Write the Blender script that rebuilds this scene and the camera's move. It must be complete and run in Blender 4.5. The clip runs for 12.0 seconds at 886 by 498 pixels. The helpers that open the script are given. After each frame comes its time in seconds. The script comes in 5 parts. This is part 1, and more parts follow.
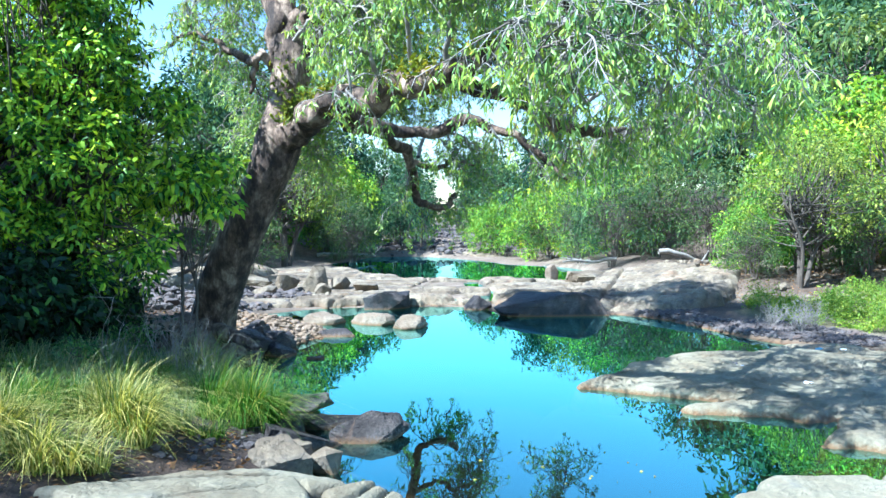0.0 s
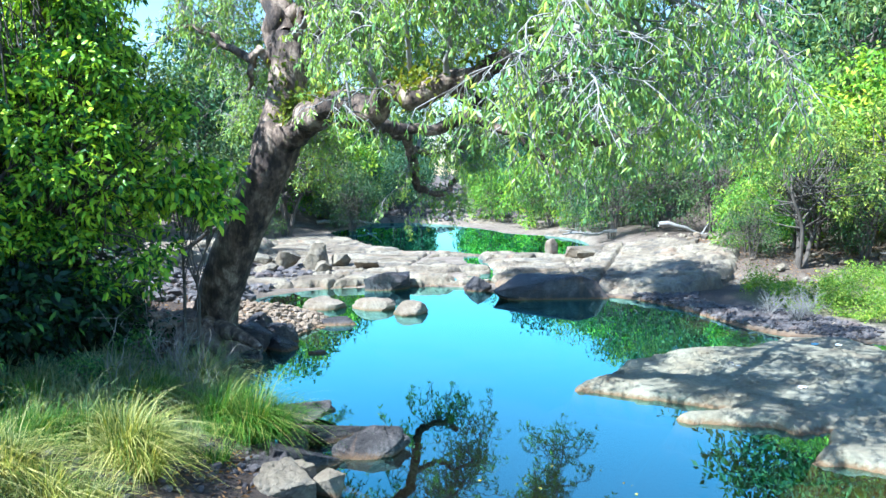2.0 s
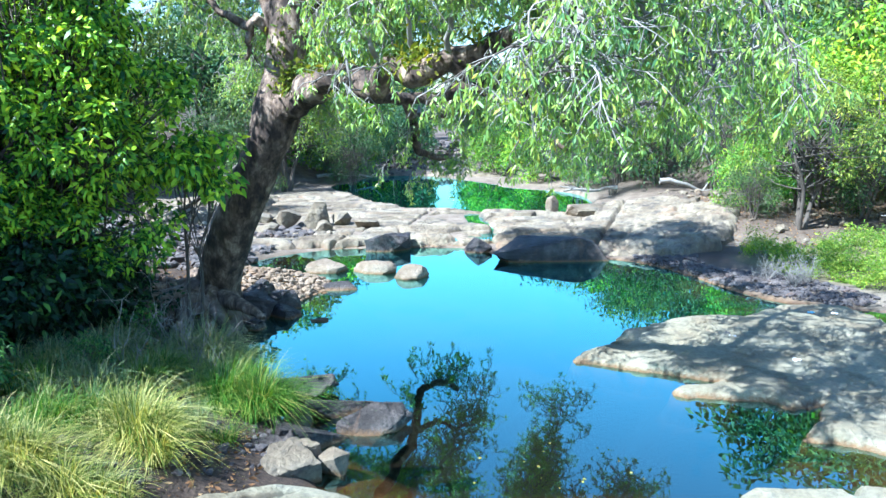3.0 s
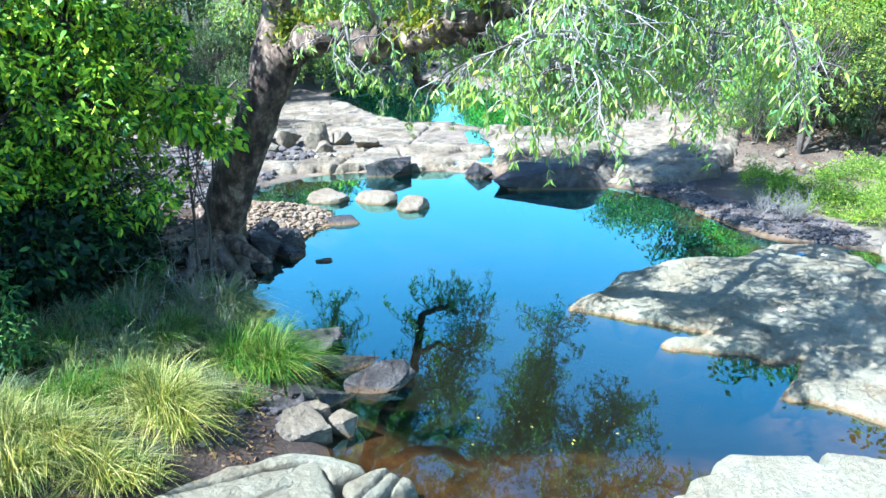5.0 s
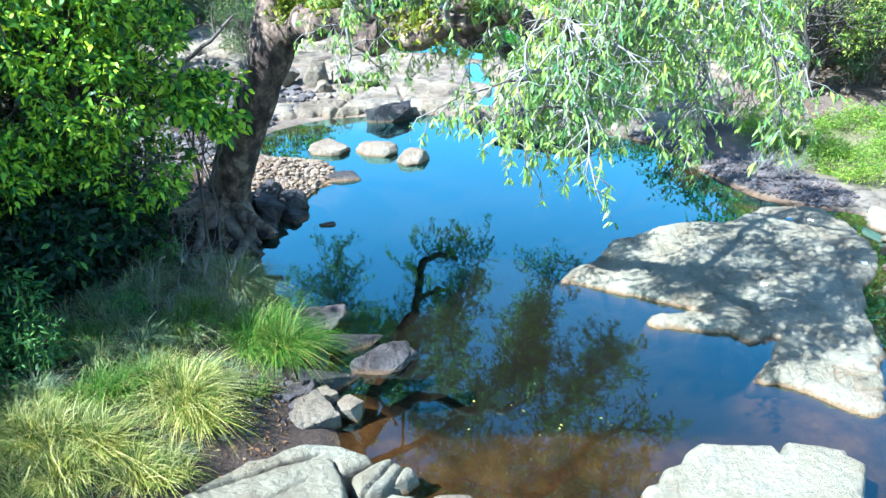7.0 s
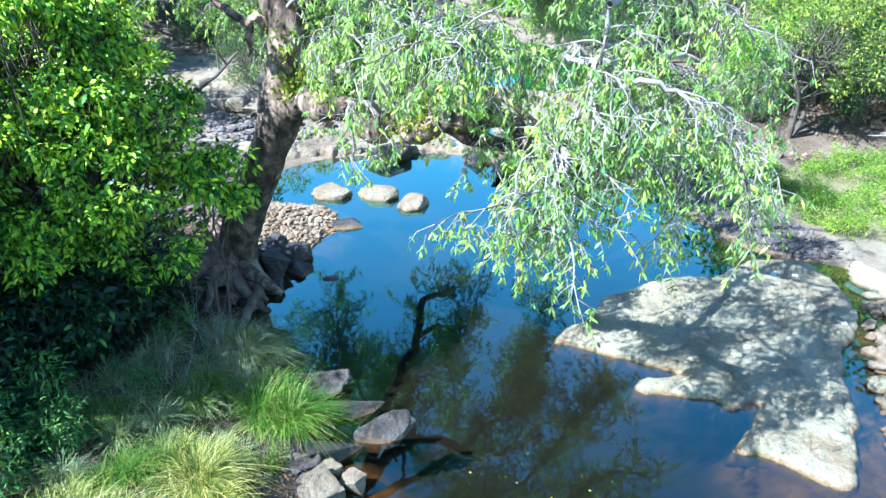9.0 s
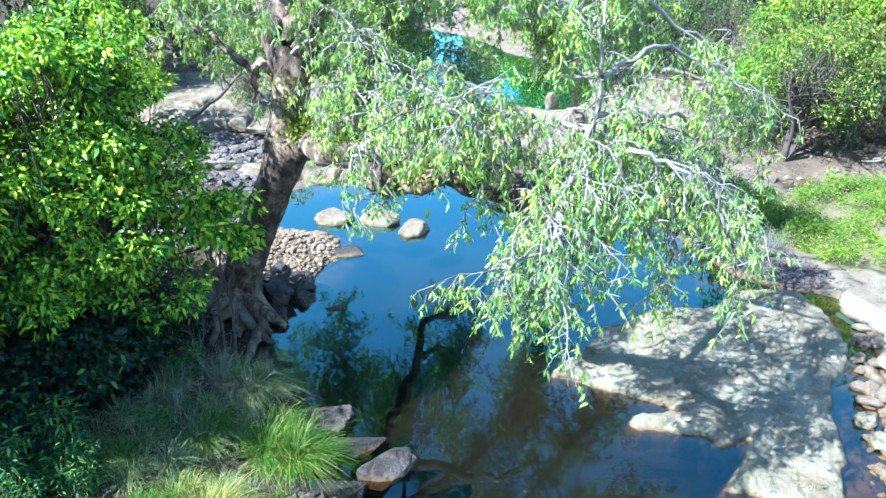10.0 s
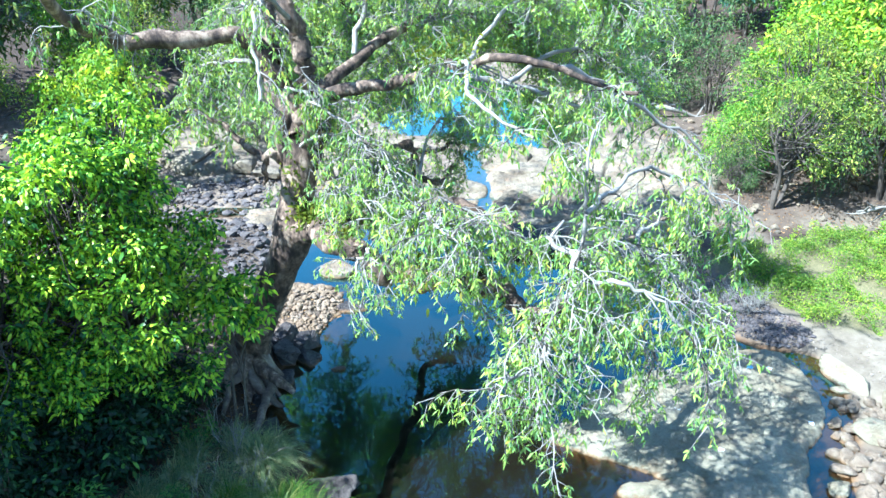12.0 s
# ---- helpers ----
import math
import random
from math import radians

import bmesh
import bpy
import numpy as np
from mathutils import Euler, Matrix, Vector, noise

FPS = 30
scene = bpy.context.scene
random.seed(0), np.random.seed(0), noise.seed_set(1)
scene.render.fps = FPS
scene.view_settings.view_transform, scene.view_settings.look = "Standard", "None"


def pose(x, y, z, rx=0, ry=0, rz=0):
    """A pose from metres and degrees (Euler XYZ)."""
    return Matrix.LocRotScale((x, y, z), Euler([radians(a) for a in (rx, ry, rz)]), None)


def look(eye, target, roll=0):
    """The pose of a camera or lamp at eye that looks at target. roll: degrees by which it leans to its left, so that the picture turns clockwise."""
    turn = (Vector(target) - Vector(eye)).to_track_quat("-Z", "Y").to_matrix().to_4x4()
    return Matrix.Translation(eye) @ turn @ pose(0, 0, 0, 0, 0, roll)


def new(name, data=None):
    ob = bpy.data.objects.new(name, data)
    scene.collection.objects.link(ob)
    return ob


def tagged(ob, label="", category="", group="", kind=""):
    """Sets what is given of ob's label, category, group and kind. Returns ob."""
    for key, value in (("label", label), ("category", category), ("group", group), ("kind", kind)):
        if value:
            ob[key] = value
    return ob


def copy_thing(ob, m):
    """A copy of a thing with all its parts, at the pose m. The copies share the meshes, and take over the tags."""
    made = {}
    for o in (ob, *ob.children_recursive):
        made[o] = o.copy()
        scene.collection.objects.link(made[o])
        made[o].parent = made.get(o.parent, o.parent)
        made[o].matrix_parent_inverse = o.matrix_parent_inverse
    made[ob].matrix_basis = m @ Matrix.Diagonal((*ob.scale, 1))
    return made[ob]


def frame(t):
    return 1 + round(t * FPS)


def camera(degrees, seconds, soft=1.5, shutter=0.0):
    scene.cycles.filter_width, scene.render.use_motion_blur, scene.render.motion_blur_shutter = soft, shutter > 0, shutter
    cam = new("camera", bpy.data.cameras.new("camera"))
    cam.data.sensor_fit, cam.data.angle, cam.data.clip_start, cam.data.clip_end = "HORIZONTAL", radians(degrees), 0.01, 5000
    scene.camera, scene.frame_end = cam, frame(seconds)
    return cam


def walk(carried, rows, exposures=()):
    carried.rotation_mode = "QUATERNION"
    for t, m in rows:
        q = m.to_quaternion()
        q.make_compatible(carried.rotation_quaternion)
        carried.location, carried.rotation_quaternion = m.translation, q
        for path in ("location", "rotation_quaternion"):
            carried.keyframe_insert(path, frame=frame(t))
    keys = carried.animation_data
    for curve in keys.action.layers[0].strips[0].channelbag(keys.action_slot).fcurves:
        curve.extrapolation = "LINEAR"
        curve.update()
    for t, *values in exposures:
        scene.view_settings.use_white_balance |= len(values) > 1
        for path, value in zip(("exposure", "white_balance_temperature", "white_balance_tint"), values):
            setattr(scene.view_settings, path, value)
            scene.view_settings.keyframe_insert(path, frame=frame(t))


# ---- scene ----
cam = camera(64.7, 12.0)
METRES, EYE, TILT, LEAN, TURN = 7.0, 2.5, -2.3, 0.3, 0.0
ROWS = [
    (0.0, 0.0, 0.0, 0.0, 0.0, 0.0, -0.0),
    (0.5, -0.0007, 0.0001, 0.0264, -0.0, -0.22, -0.01),
    (1.0, -0.0009, -0.0005, 0.0531, -0.0, -0.9, -0.01),
    (1.5, -0.0004, -0.0005, 0.0795, 0.0, -2.06, 0.0),
    (2.0, -0.0006, -0.0019, 0.1062, -0.01, -3.68, 0.0),
    (2.5, -0.0011, -0.0029, 0.1357, 0.01, -5.86, 0.01),
    (3.0, -0.0018, -0.004, 0.1649, 0.02, -8.02, -0.0),
    (3.5, -0.0028, -0.0064, 0.1958, 0.02, -10.22, -0.0),
    (5.5, -0.0028, -0.0161, 0.3463, 0.04, -19.04, 0.04),
    (6.0, -0.002, -0.0181, 0.3914, 0.06, -21.26, 0.05),
    (6.5, -0.0009, -0.0191, 0.4367, 0.06, -23.42, 0.06),
    (7.0, 0.0003, -0.0199, 0.4807, 0.06, -24.61, 0.07),
    (9.0, 0.005, -0.0259, 0.6629, 0.1, -24.81, 0.09),
    (9.5, 0.0057, -0.0279, 0.7149, 0.12, -24.86, 0.09),
    (10.0, 0.0061, -0.029, 0.7698, 0.13, -24.87, 0.09),
    (10.5, 0.0065, -0.0306, 0.8254, 0.13, -24.89, 0.08),
    (11.0, 0.0067, -0.0329, 0.8817, 0.12, -24.9, 0.09),
    (11.5, 0.0074, -0.0369, 0.9398, 0.11, -24.88, 0.13),
    (12.0, 0.0088, -0.0427, 0.9986, 0.12, -24.86, 0.14),
]
walk(cam, [(t, pose(0, 0, EYE, TILT, LEAN, TURN) @ pose(METRES * x, METRES * y, METRES * z, 90 + pitch, roll, yaw)) for t, x, y, z, yaw, pitch, roll in ROWS],
     exposures=[(0.0, 2.03, 5050, 6), (6.5, 2.23, 5050, 6), (12.0, 2.22, 5050, 4)])

# ---- light: late morning sun from the left ----
SUN = Vector((-0.585, -0.285, 0.757)).normalized()
world = bpy.data.worlds.new("sky")
scene.world = world
world.use_nodes = True
wn = world.node_tree
sky = wn.nodes.new("ShaderNodeTexSky")
sky.sky_type = "NISHITA"
sky.sun_disc = False
sky.sun_elevation = math.asin(SUN.z)
sky.sun_rotation = math.atan2(SUN.x, SUN.y)
sky.air_density, sky.dust_density, sky.ozone_density = 1.6, 0.1, 5.0
wn.nodes["Background"].inputs[1].default_value = 0.077
wn.links.new(sky.outputs[0], wn.nodes["Background"].inputs[0])
sun = new("sun", bpy.data.lights.new("sun", "SUN"))
sun.data.energy, sun.data.angle, sun.data.color = 5.0, radians(0.55), (1.0, 0.95, 0.86)
sun.matrix_world = look(SUN * 60, (0, 0, 0))


# ---- small tools ----
def rnd(seed):
    return np.random.RandomState(seed)


def _hash(ix, iy, iz, seed):
    h = (ix.astype(np.int64) * 374761393 + iy.astype(np.int64) * 668265263 + iz.astype(np.int64) * 2147483647 + seed * 1274126177) & 0xFFFFFFFF
    h = ((h ^ (h >> 13)) * 1274126177) & 0xFFFFFFFF
    return ((h ^ (h >> 16)) & 0xFFFF) / 65535.0


def vnoise(x, y, z=0.0, seed=0):
    """Smooth value noise, 0 to 1, for arrays."""
    x, y, z = np.broadcast_arrays(np.asarray(x, float), np.asarray(y, float), np.asarray(z, float))
    ix, iy, iz = np.floor(x), np.floor(y), np.floor(z)
    fx, fy, fz = x - ix, y - iy, z - iz
    fx, fy, fz = (f * f * (3 - 2 * f) for f in (fx, fy, fz))
    out = 0
    for a in (0, 1):
        for b in (0, 1):
            for c in (0, 1):
                w = (fx if a else 1 - fx) * (fy if b else 1 - fy) * (fz if c else 1 - fz)
                out = out + w * _hash(ix + a, iy + b, iz + c, seed)
    return out


def fbm(x, y, z=0.0, seed=0, octaves=4):
    out, amp, total = 0, 1.0, 0.0
    for k in range(octaves):
        out = out + amp * vnoise(np.asarray(x) * 2**k, np.asarray(y) * 2**k, np.asarray(z) * 2**k, seed + k)
        total += amp
        amp *= 0.5
    return out / total


def step(a, b, v):
    s = np.clip((v - a) / (b - a), 0, 1)
    return s * s * (3 - 2 * s)


def smooth_line(pts, n=8, closed=False):
    """A Catmull-Rom line through control points."""
    p = np.array(pts, float)
    p = np.vstack([p[-1], p, p[0], p[1]]) if closed else np.vstack([2 * p[0] - p[1], p, 2 * p[-1] - p[-2]])
    out = []
    s = np.linspace(0, 1, n, endpoint=False)[:, None]
    for k in range(len(p) - 3):
        a, b, c, d = p[k:k + 4]
        out.append(0.5 * (2 * b + (c - a) * s + (2 * a - 5 * b + 4 * c - d) * s**2 + (3 * b - a - 3 * c + d) * s**3))
    if not closed:
        out.append(p[-2][None])
    return np.vstack(out)


def inside(line, x, y):
    """Signed distance to a closed outline, positive inside."""
    a, b = line, np.roll(line, -1, 0)
    best, odd = np.full(x.shape, 1e9), np.zeros(x.shape, bool)
    for (ax, ay), (bx, by) in zip(a, b):
        ex, ey = bx - ax, by - ay
        t = np.clip(((x - ax) * ex + (y - ay) * ey) / (ex * ex + ey * ey + 1e-12), 0, 1)
        best = np.minimum(best, (x - ax - t * ex) ** 2 + (y - ay - t * ey) ** 2)
        odd ^= ((ay > y) != (by > y)) & (x < ex * (y - ay) / (ey + 1e-12) + ax)
    return np.sqrt(best) * np.where(odd, 1, -1)


def mesh_of(name, verts, faces, material, smooth=True):
    me = bpy.data.meshes.new(name)
    verts = np.asarray(verts, np.float32)
    if isinstance(faces, np.ndarray):
        k = faces.shape[1]
        me.vertices.add(len(verts))
        me.vertices.foreach_set("co", verts.ravel())
        me.loops.add(faces.size)
        me.loops.foreach_set("vertex_index", faces.astype(np.int32).ravel())
        me.polygons.add(len(faces))
        me.polygons.foreach_set("loop_start", np.arange(0, faces.size, k, dtype=np.int32))
        me.polygons.foreach_set("loop_total", np.full(len(faces), k, np.int32))
        me.update(calc_edges=True)
    else:
        me.from_pydata([tuple(v) for v in verts.tolist()], [], faces)
    me.polygons.foreach_set("use_smooth", np.full(len(me.polygons), smooth))
    me.materials.append(material)
    me.update()
    return me


def put(name, me, parent=None, label="", category="", group="", kind="", m=None):
    ob = new(name, me)
    if parent is not None:
        ob.parent = parent
    if m is not None:
        ob.matrix_basis = m
    return tagged(ob, label, category, group, kind)


# ---- materials ----
def nodes_of(name):
    m = bpy.data.materials.new(name)
    m.use_nodes = True
    return m, m.node_tree.nodes, m.node_tree.links, m.node_tree.nodes["Principled BSDF"]


def ramp_of(nodes, stops):
    r = nodes.new("ShaderNodeValToRGB")
    while len(r.color_ramp.elements) < len(stops):
        r.color_ramp.elements.new(0.5)
    for e, (at, col) in zip(r.color_ramp.elements, stops):
        e.position, e.color = at, (*col, 1)
    return r


def noise_of(nodes, links, scale, detail=5.0, vector=None, rough=0.6):
    n = nodes.new("ShaderNodeTexNoise")
    n.inputs["Scale"].default_value, n.inputs["Detail"].default_value, n.inputs["Roughness"].default_value = scale, detail, rough
    if vector is not None:
        links.new(vector, n.inputs["Vector"])
    return n


def mixed(nodes, links, kind, fac, a, b):
    """A colour mix; fac, a and b are sockets or values."""
    x = nodes.new("ShaderNodeMix")
    x.data_type, x.blend_type = "RGBA", kind
    for slot, v in ((0, fac), (6, a), (7, b)):
        if isinstance(v, bpy.types.NodeSocket):
            links.new(v, x.inputs[slot])
        else:
            x.inputs[slot].default_value = v if slot == 0 else (*v, 1)
    return x.outputs[2]


def stone_material(name, stops, stain=(0.09, 0.085, 0.085), stain_at=(0.52, 0.66), scale=1.3, bump=0.35, rough=0.8, rust=0.25):
    m, nodes, links, p = nodes_of(name)
    co = nodes.new("ShaderNodeTexCoord").outputs["Object"]
    big, fine = noise_of(nodes, links, scale, 6, co), noise_of(nodes, links, scale * 14, 6, co, 0.7)
    base = ramp_of(nodes, stops)
    links.new(big.outputs[0], base.inputs[0])
    grain = ramp_of(nodes, [(0.3, (0.66, 0.66, 0.66)), (0.7, (1.12, 1.12, 1.12))])
    links.new(fine.outputs[0], grain.inputs[0])
    col = mixed(nodes, links, "MULTIPLY", 1.0, base.outputs[0], grain.outputs[0])
    lichen = noise_of(nodes, links, scale * 2.3, 8, co, 0.7)
    spot = ramp_of(nodes, [(stain_at[0], (0, 0, 0)), (stain_at[1], (0.8, 0.8, 0.8))])
    links.new(lichen.outputs[0], spot.inputs[0])
    col = mixed(nodes, links, "MIX", spot.outputs[0], col, stain)
    iron = noise_of(nodes, links, scale * 0.9, 4, co)
    iron.inputs["Distortion"].default_value = 1.2
    irony = ramp_of(nodes, [(0.56, (0, 0, 0)), (0.74, (rust, rust, rust))])
    links.new(iron.outputs[0], irony.inputs[0])
    col = mixed(nodes, links, "MIX", irony.outputs[0], col, (0.30, 0.16, 0.08))
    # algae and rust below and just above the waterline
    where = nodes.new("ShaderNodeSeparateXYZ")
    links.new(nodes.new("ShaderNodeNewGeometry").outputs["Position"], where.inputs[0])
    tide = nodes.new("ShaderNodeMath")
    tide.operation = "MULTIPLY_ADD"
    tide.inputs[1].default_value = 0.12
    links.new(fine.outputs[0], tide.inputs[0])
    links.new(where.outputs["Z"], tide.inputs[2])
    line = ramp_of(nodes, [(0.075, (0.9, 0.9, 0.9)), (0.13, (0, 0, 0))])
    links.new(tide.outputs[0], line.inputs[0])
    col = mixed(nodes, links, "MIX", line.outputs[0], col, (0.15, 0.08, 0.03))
    # farther down, near-black stands in for light lost in murky water
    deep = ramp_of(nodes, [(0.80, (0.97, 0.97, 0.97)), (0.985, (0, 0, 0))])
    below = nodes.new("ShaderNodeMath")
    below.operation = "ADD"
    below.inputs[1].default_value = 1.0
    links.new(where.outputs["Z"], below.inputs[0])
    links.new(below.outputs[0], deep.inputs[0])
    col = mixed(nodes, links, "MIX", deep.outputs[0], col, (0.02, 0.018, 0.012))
    links.new(col, p.inputs["Base Color"])
    p.inputs["Roughness"].default_value = rough
    b1 = nodes.new("ShaderNodeBump")
    b1.inputs["Strength"].default_value, b1.inputs["Distance"].default_value = bump, 0.05
    links.new(fine.outputs[0], b1.inputs["Height"])
    b2 = nodes.new("ShaderNodeBump")
    b2.inputs["Strength"].default_value, b2.inputs["Distance"].default_value = bump, 0.15
    links.new(lichen.outputs[0], b2.inputs["Height"])
    links.new(b1.outputs[0], b2.inputs["Normal"])
    links.new(b2.outputs[0], p.inputs["Normal"])
    return m


def leaf_material(name, stops, glow=0.4, rough=0.55, spec=0.25, vary=False):
    m, nodes, links, p = nodes_of(name)
    island = nodes.new("ShaderNodeNewGeometry")
    r = ramp_of(nodes, stops)
    links.new(island.outputs["Random Per Island"], r.inputs[0])
    co = nodes.new("ShaderNodeTexCoord").outputs["Object"]
    drift = noise_of(nodes, links, 0.9, 3, co)
    tone = ramp_of(nodes, [(0.32, (0.5, 0.6, 0.66)), (0.68, (1.32, 1.22, 0.92))])
    links.new(drift.outputs[0], tone.inputs[0])
    col = mixed(nodes, links, "MULTIPLY", 1.0, r.outputs[0], tone.outputs[0])
    each = ramp_of(nodes, [(0.0, (0.45, 0.62, 0.80)), (0.5, (0.92, 0.95, 1.0)), (1.0, (1.3, 1.12, 0.7))])
    links.new(nodes.new("ShaderNodeObjectInfo").outputs["Random"], each.inputs[0])
    if vary:
        col = mixed(nodes, links, "MULTIPLY", 1.0, col, each.outputs[0])
    links.new(col, p.inputs["Base Color"])
    p.inputs["Roughness"].default_value = rough
    p.inputs["Specular IOR Level"].default_value = spec
    thin = nodes.new("ShaderNodeBsdfTranslucent")
    warm = mixed(nodes, links, "MULTIPLY", 1.0, col, (1.5, 1.35, 0.5))
    links.new(warm, thin.inputs["Color"])
    mix = nodes.new("ShaderNodeMixShader")
    mix.inputs[0].default_value = glow
    links.new(p.outputs[0], mix.inputs[1])
    links.new(thin.outputs[0], mix.inputs[2])
    links.new(mix.outputs[0], nodes["Material Output"].inputs[0])
    return m


def bark_material(name, stops, scale=6.5, bump=1.0, rough=0.85, stretch=0.25, deep=0.04):
    m, nodes, links, p = nodes_of(name)
    co = nodes.new("ShaderNodeTexCoord").outputs["Object"]
    s = nodes.new("ShaderNodeMapping")
    s.inputs["Scale"].default_value = (1, 1, stretch)
    links.new(co, s.inputs["Vector"])
    a, b = noise_of(nodes, links, scale, 8, s.outputs[0], 0.7), noise_of(nodes, links, scale * 0.28, 4, co)
    r = ramp_of(nodes, stops)
    f = nodes.new("ShaderNodeMath")
    f.operation = "MULTIPLY_ADD"
    f.inputs[1].default_value, f.inputs[2].default_value = 0.55, 0.0
    links.new(a.outputs[0], f.inputs[0])
    g = nodes.new("ShaderNodeMath")
    g.operation = "MULTIPLY_ADD"
    g.inputs[1].default_value = 0.45
    links.new(b.outputs[0], g.inputs[0])
    links.new(f.outputs[0], g.inputs[2])
    links.new(g.outputs[0], r.inputs[0])
    links.new(r.outputs[0], p.inputs["Base Color"])
    p.inputs["Roughness"].default_value = rough
    u = nodes.new("ShaderNodeBump")
    u.inputs["Strength"].default_value, u.inputs["Distance"].default_value = bump, deep
    links.new(a.outputs[0], u.inputs["Height"])
    links.new(u.outputs[0], p.inputs["Normal"])
    return m


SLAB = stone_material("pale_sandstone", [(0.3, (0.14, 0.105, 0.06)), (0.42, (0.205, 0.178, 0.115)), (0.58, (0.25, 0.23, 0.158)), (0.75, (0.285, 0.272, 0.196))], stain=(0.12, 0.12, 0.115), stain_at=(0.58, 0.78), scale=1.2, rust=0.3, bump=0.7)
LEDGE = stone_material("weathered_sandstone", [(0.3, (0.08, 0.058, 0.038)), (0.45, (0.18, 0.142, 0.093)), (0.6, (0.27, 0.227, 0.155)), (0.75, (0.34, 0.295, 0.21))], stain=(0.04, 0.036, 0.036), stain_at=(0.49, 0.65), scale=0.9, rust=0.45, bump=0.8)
# dark from wet and stain, with the foliage's shade put in too
DARK = stone_material("wet_shaded_sandstone", [(0.3, (0.012, 0.010, 0.010)), (0.5, (0.034, 0.028, 0.028)), (0.64, (0.10, 0.082, 0.075)), (0.75, (0.2, 0.17, 0.15))], stain=(0.02, 0.018, 0.02), stain_at=(0.52, 0.66), scale=1.8, rough=0.6, bump=0.6)
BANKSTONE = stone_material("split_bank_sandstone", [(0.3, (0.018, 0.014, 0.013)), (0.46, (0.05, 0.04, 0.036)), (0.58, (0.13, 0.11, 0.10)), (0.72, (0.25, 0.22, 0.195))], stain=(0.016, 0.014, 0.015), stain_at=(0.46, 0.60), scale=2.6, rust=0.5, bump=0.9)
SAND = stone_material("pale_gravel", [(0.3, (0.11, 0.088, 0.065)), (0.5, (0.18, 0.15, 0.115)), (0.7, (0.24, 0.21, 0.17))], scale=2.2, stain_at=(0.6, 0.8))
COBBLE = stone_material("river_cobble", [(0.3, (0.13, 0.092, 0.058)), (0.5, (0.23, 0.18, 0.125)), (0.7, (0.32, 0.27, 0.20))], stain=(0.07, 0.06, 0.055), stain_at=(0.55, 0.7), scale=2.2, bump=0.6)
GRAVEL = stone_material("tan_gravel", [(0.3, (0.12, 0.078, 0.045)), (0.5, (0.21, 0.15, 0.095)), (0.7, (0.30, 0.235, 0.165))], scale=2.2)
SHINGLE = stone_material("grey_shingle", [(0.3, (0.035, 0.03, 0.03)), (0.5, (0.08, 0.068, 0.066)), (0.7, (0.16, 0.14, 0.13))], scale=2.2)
BARK = bark_material("rough_brown_bark", [(0.36, (0.012, 0.008, 0.006)), (0.45, (0.045, 0.029, 0.02)), (0.52, (0.13, 0.088, 0.06)), (0.59, (0.32, 0.24, 0.17)), (0.70, (0.50, 0.42, 0.32))], bump=0.9, deep=0.07, stretch=0.45)
ROOTBARK = bark_material("grey_root_bark", [(0.35, (0.03, 0.021, 0.017)), (0.5, (0.12, 0.09, 0.068)), (0.65, (0.30, 0.24, 0.185))], scale=5, bump=0.9)
PALE = bark_material("pale_grey_bark", [(0.3, (0.11, 0.10, 0.085)), (0.5, (0.23, 0.215, 0.19)), (0.7, (0.36, 0.345, 0.32))], scale=9, bump=0.3)
DULL = bark_material("grey_brown_bark", [(0.3, (0.03, 0.025, 0.02)), (0.5, (0.08, 0.066, 0.052)), (0.7, (0.17, 0.15, 0.125))], scale=7)
WEEP = leaf_material("drooping_leaf", [(0.0, (0.10, 0.22, 0.10)), (0.4, (0.22, 0.37, 0.10)), (0.8, (0.34, 0.49, 0.10)), (0.97, (0.42, 0.53, 0.10)), (1.0, (0.42, 0.34, 0.06))], glow=0.25, rough=0.44, spec=0.35)
# near-black leaves: the thicket's shade is put into their colour
SHADE = leaf_material("shaded_understorey_leaf", [(0.0, (0.004, 0.016, 0.010)), (0.6, (0.013, 0.04, 0.020)), (0.9, (0.03, 0.08, 0.03)), (1.0, (0.12, 0.25, 0.05))], glow=0.15, rough=0.5)
BROAD = leaf_material("glossy_broad_leaf", [(0.0, (0.010, 0.05, 0.014)), (0.30, (0.07, 0.20, 0.025)), (0.6, (0.28, 0.51, 0.035)), (1.0, (0.56, 0.74, 0.045))], glow=0.22, rough=0.46, spec=0.3)
LIME = leaf_material("lime_leaf", [(0.0, (0.07, 0.20, 0.025)), (0.6, (0.19, 0.37, 0.04)), (1.0, (0.44, 0.55, 0.05))], glow=0.3, vary=True)
OLIVE = leaf_material("olive_leaf", [(0.0, (0.035, 0.085, 0.035)), (0.6, (0.10, 0.17, 0.06)), (1.0, (0.22, 0.28, 0.09))], glow=0.28, vary=True)
YELLOW = leaf_material("yellow_green_leaf", [(0.0, (0.05, 0.11, 0.025)), (0.6, (0.17, 0.26, 0.045)), (1.0, (0.38, 0.41, 0.07))], glow=0.3)
# blue tint puts distance haze into the far trees' leaf colour
DEEP = leaf_material("hazy_forest_leaf", [(0.0, (0.02, 0.065, 0.05)), (0.6, (0.055, 0.135, 0.085)), (1.0, (0.13, 0.23, 0.11))], glow=0.25, vary=True)
MOSS = leaf_material("yellow_green_fern", [(0.0, (0.06, 0.11, 0.015)), (0.6, (0.16, 0.20, 0.02)), (1.0, (0.32, 0.30, 0.03))], glow=0.35)
GRASS = leaf_material("green_blade", [(0.0, (0.02, 0.08, 0.01)), (0.5, (0.07, 0.18, 0.018)), (0.85, (0.20, 0.28, 0.045)), (1.0, (0.36, 0.32, 0.12))], glow=0.3)
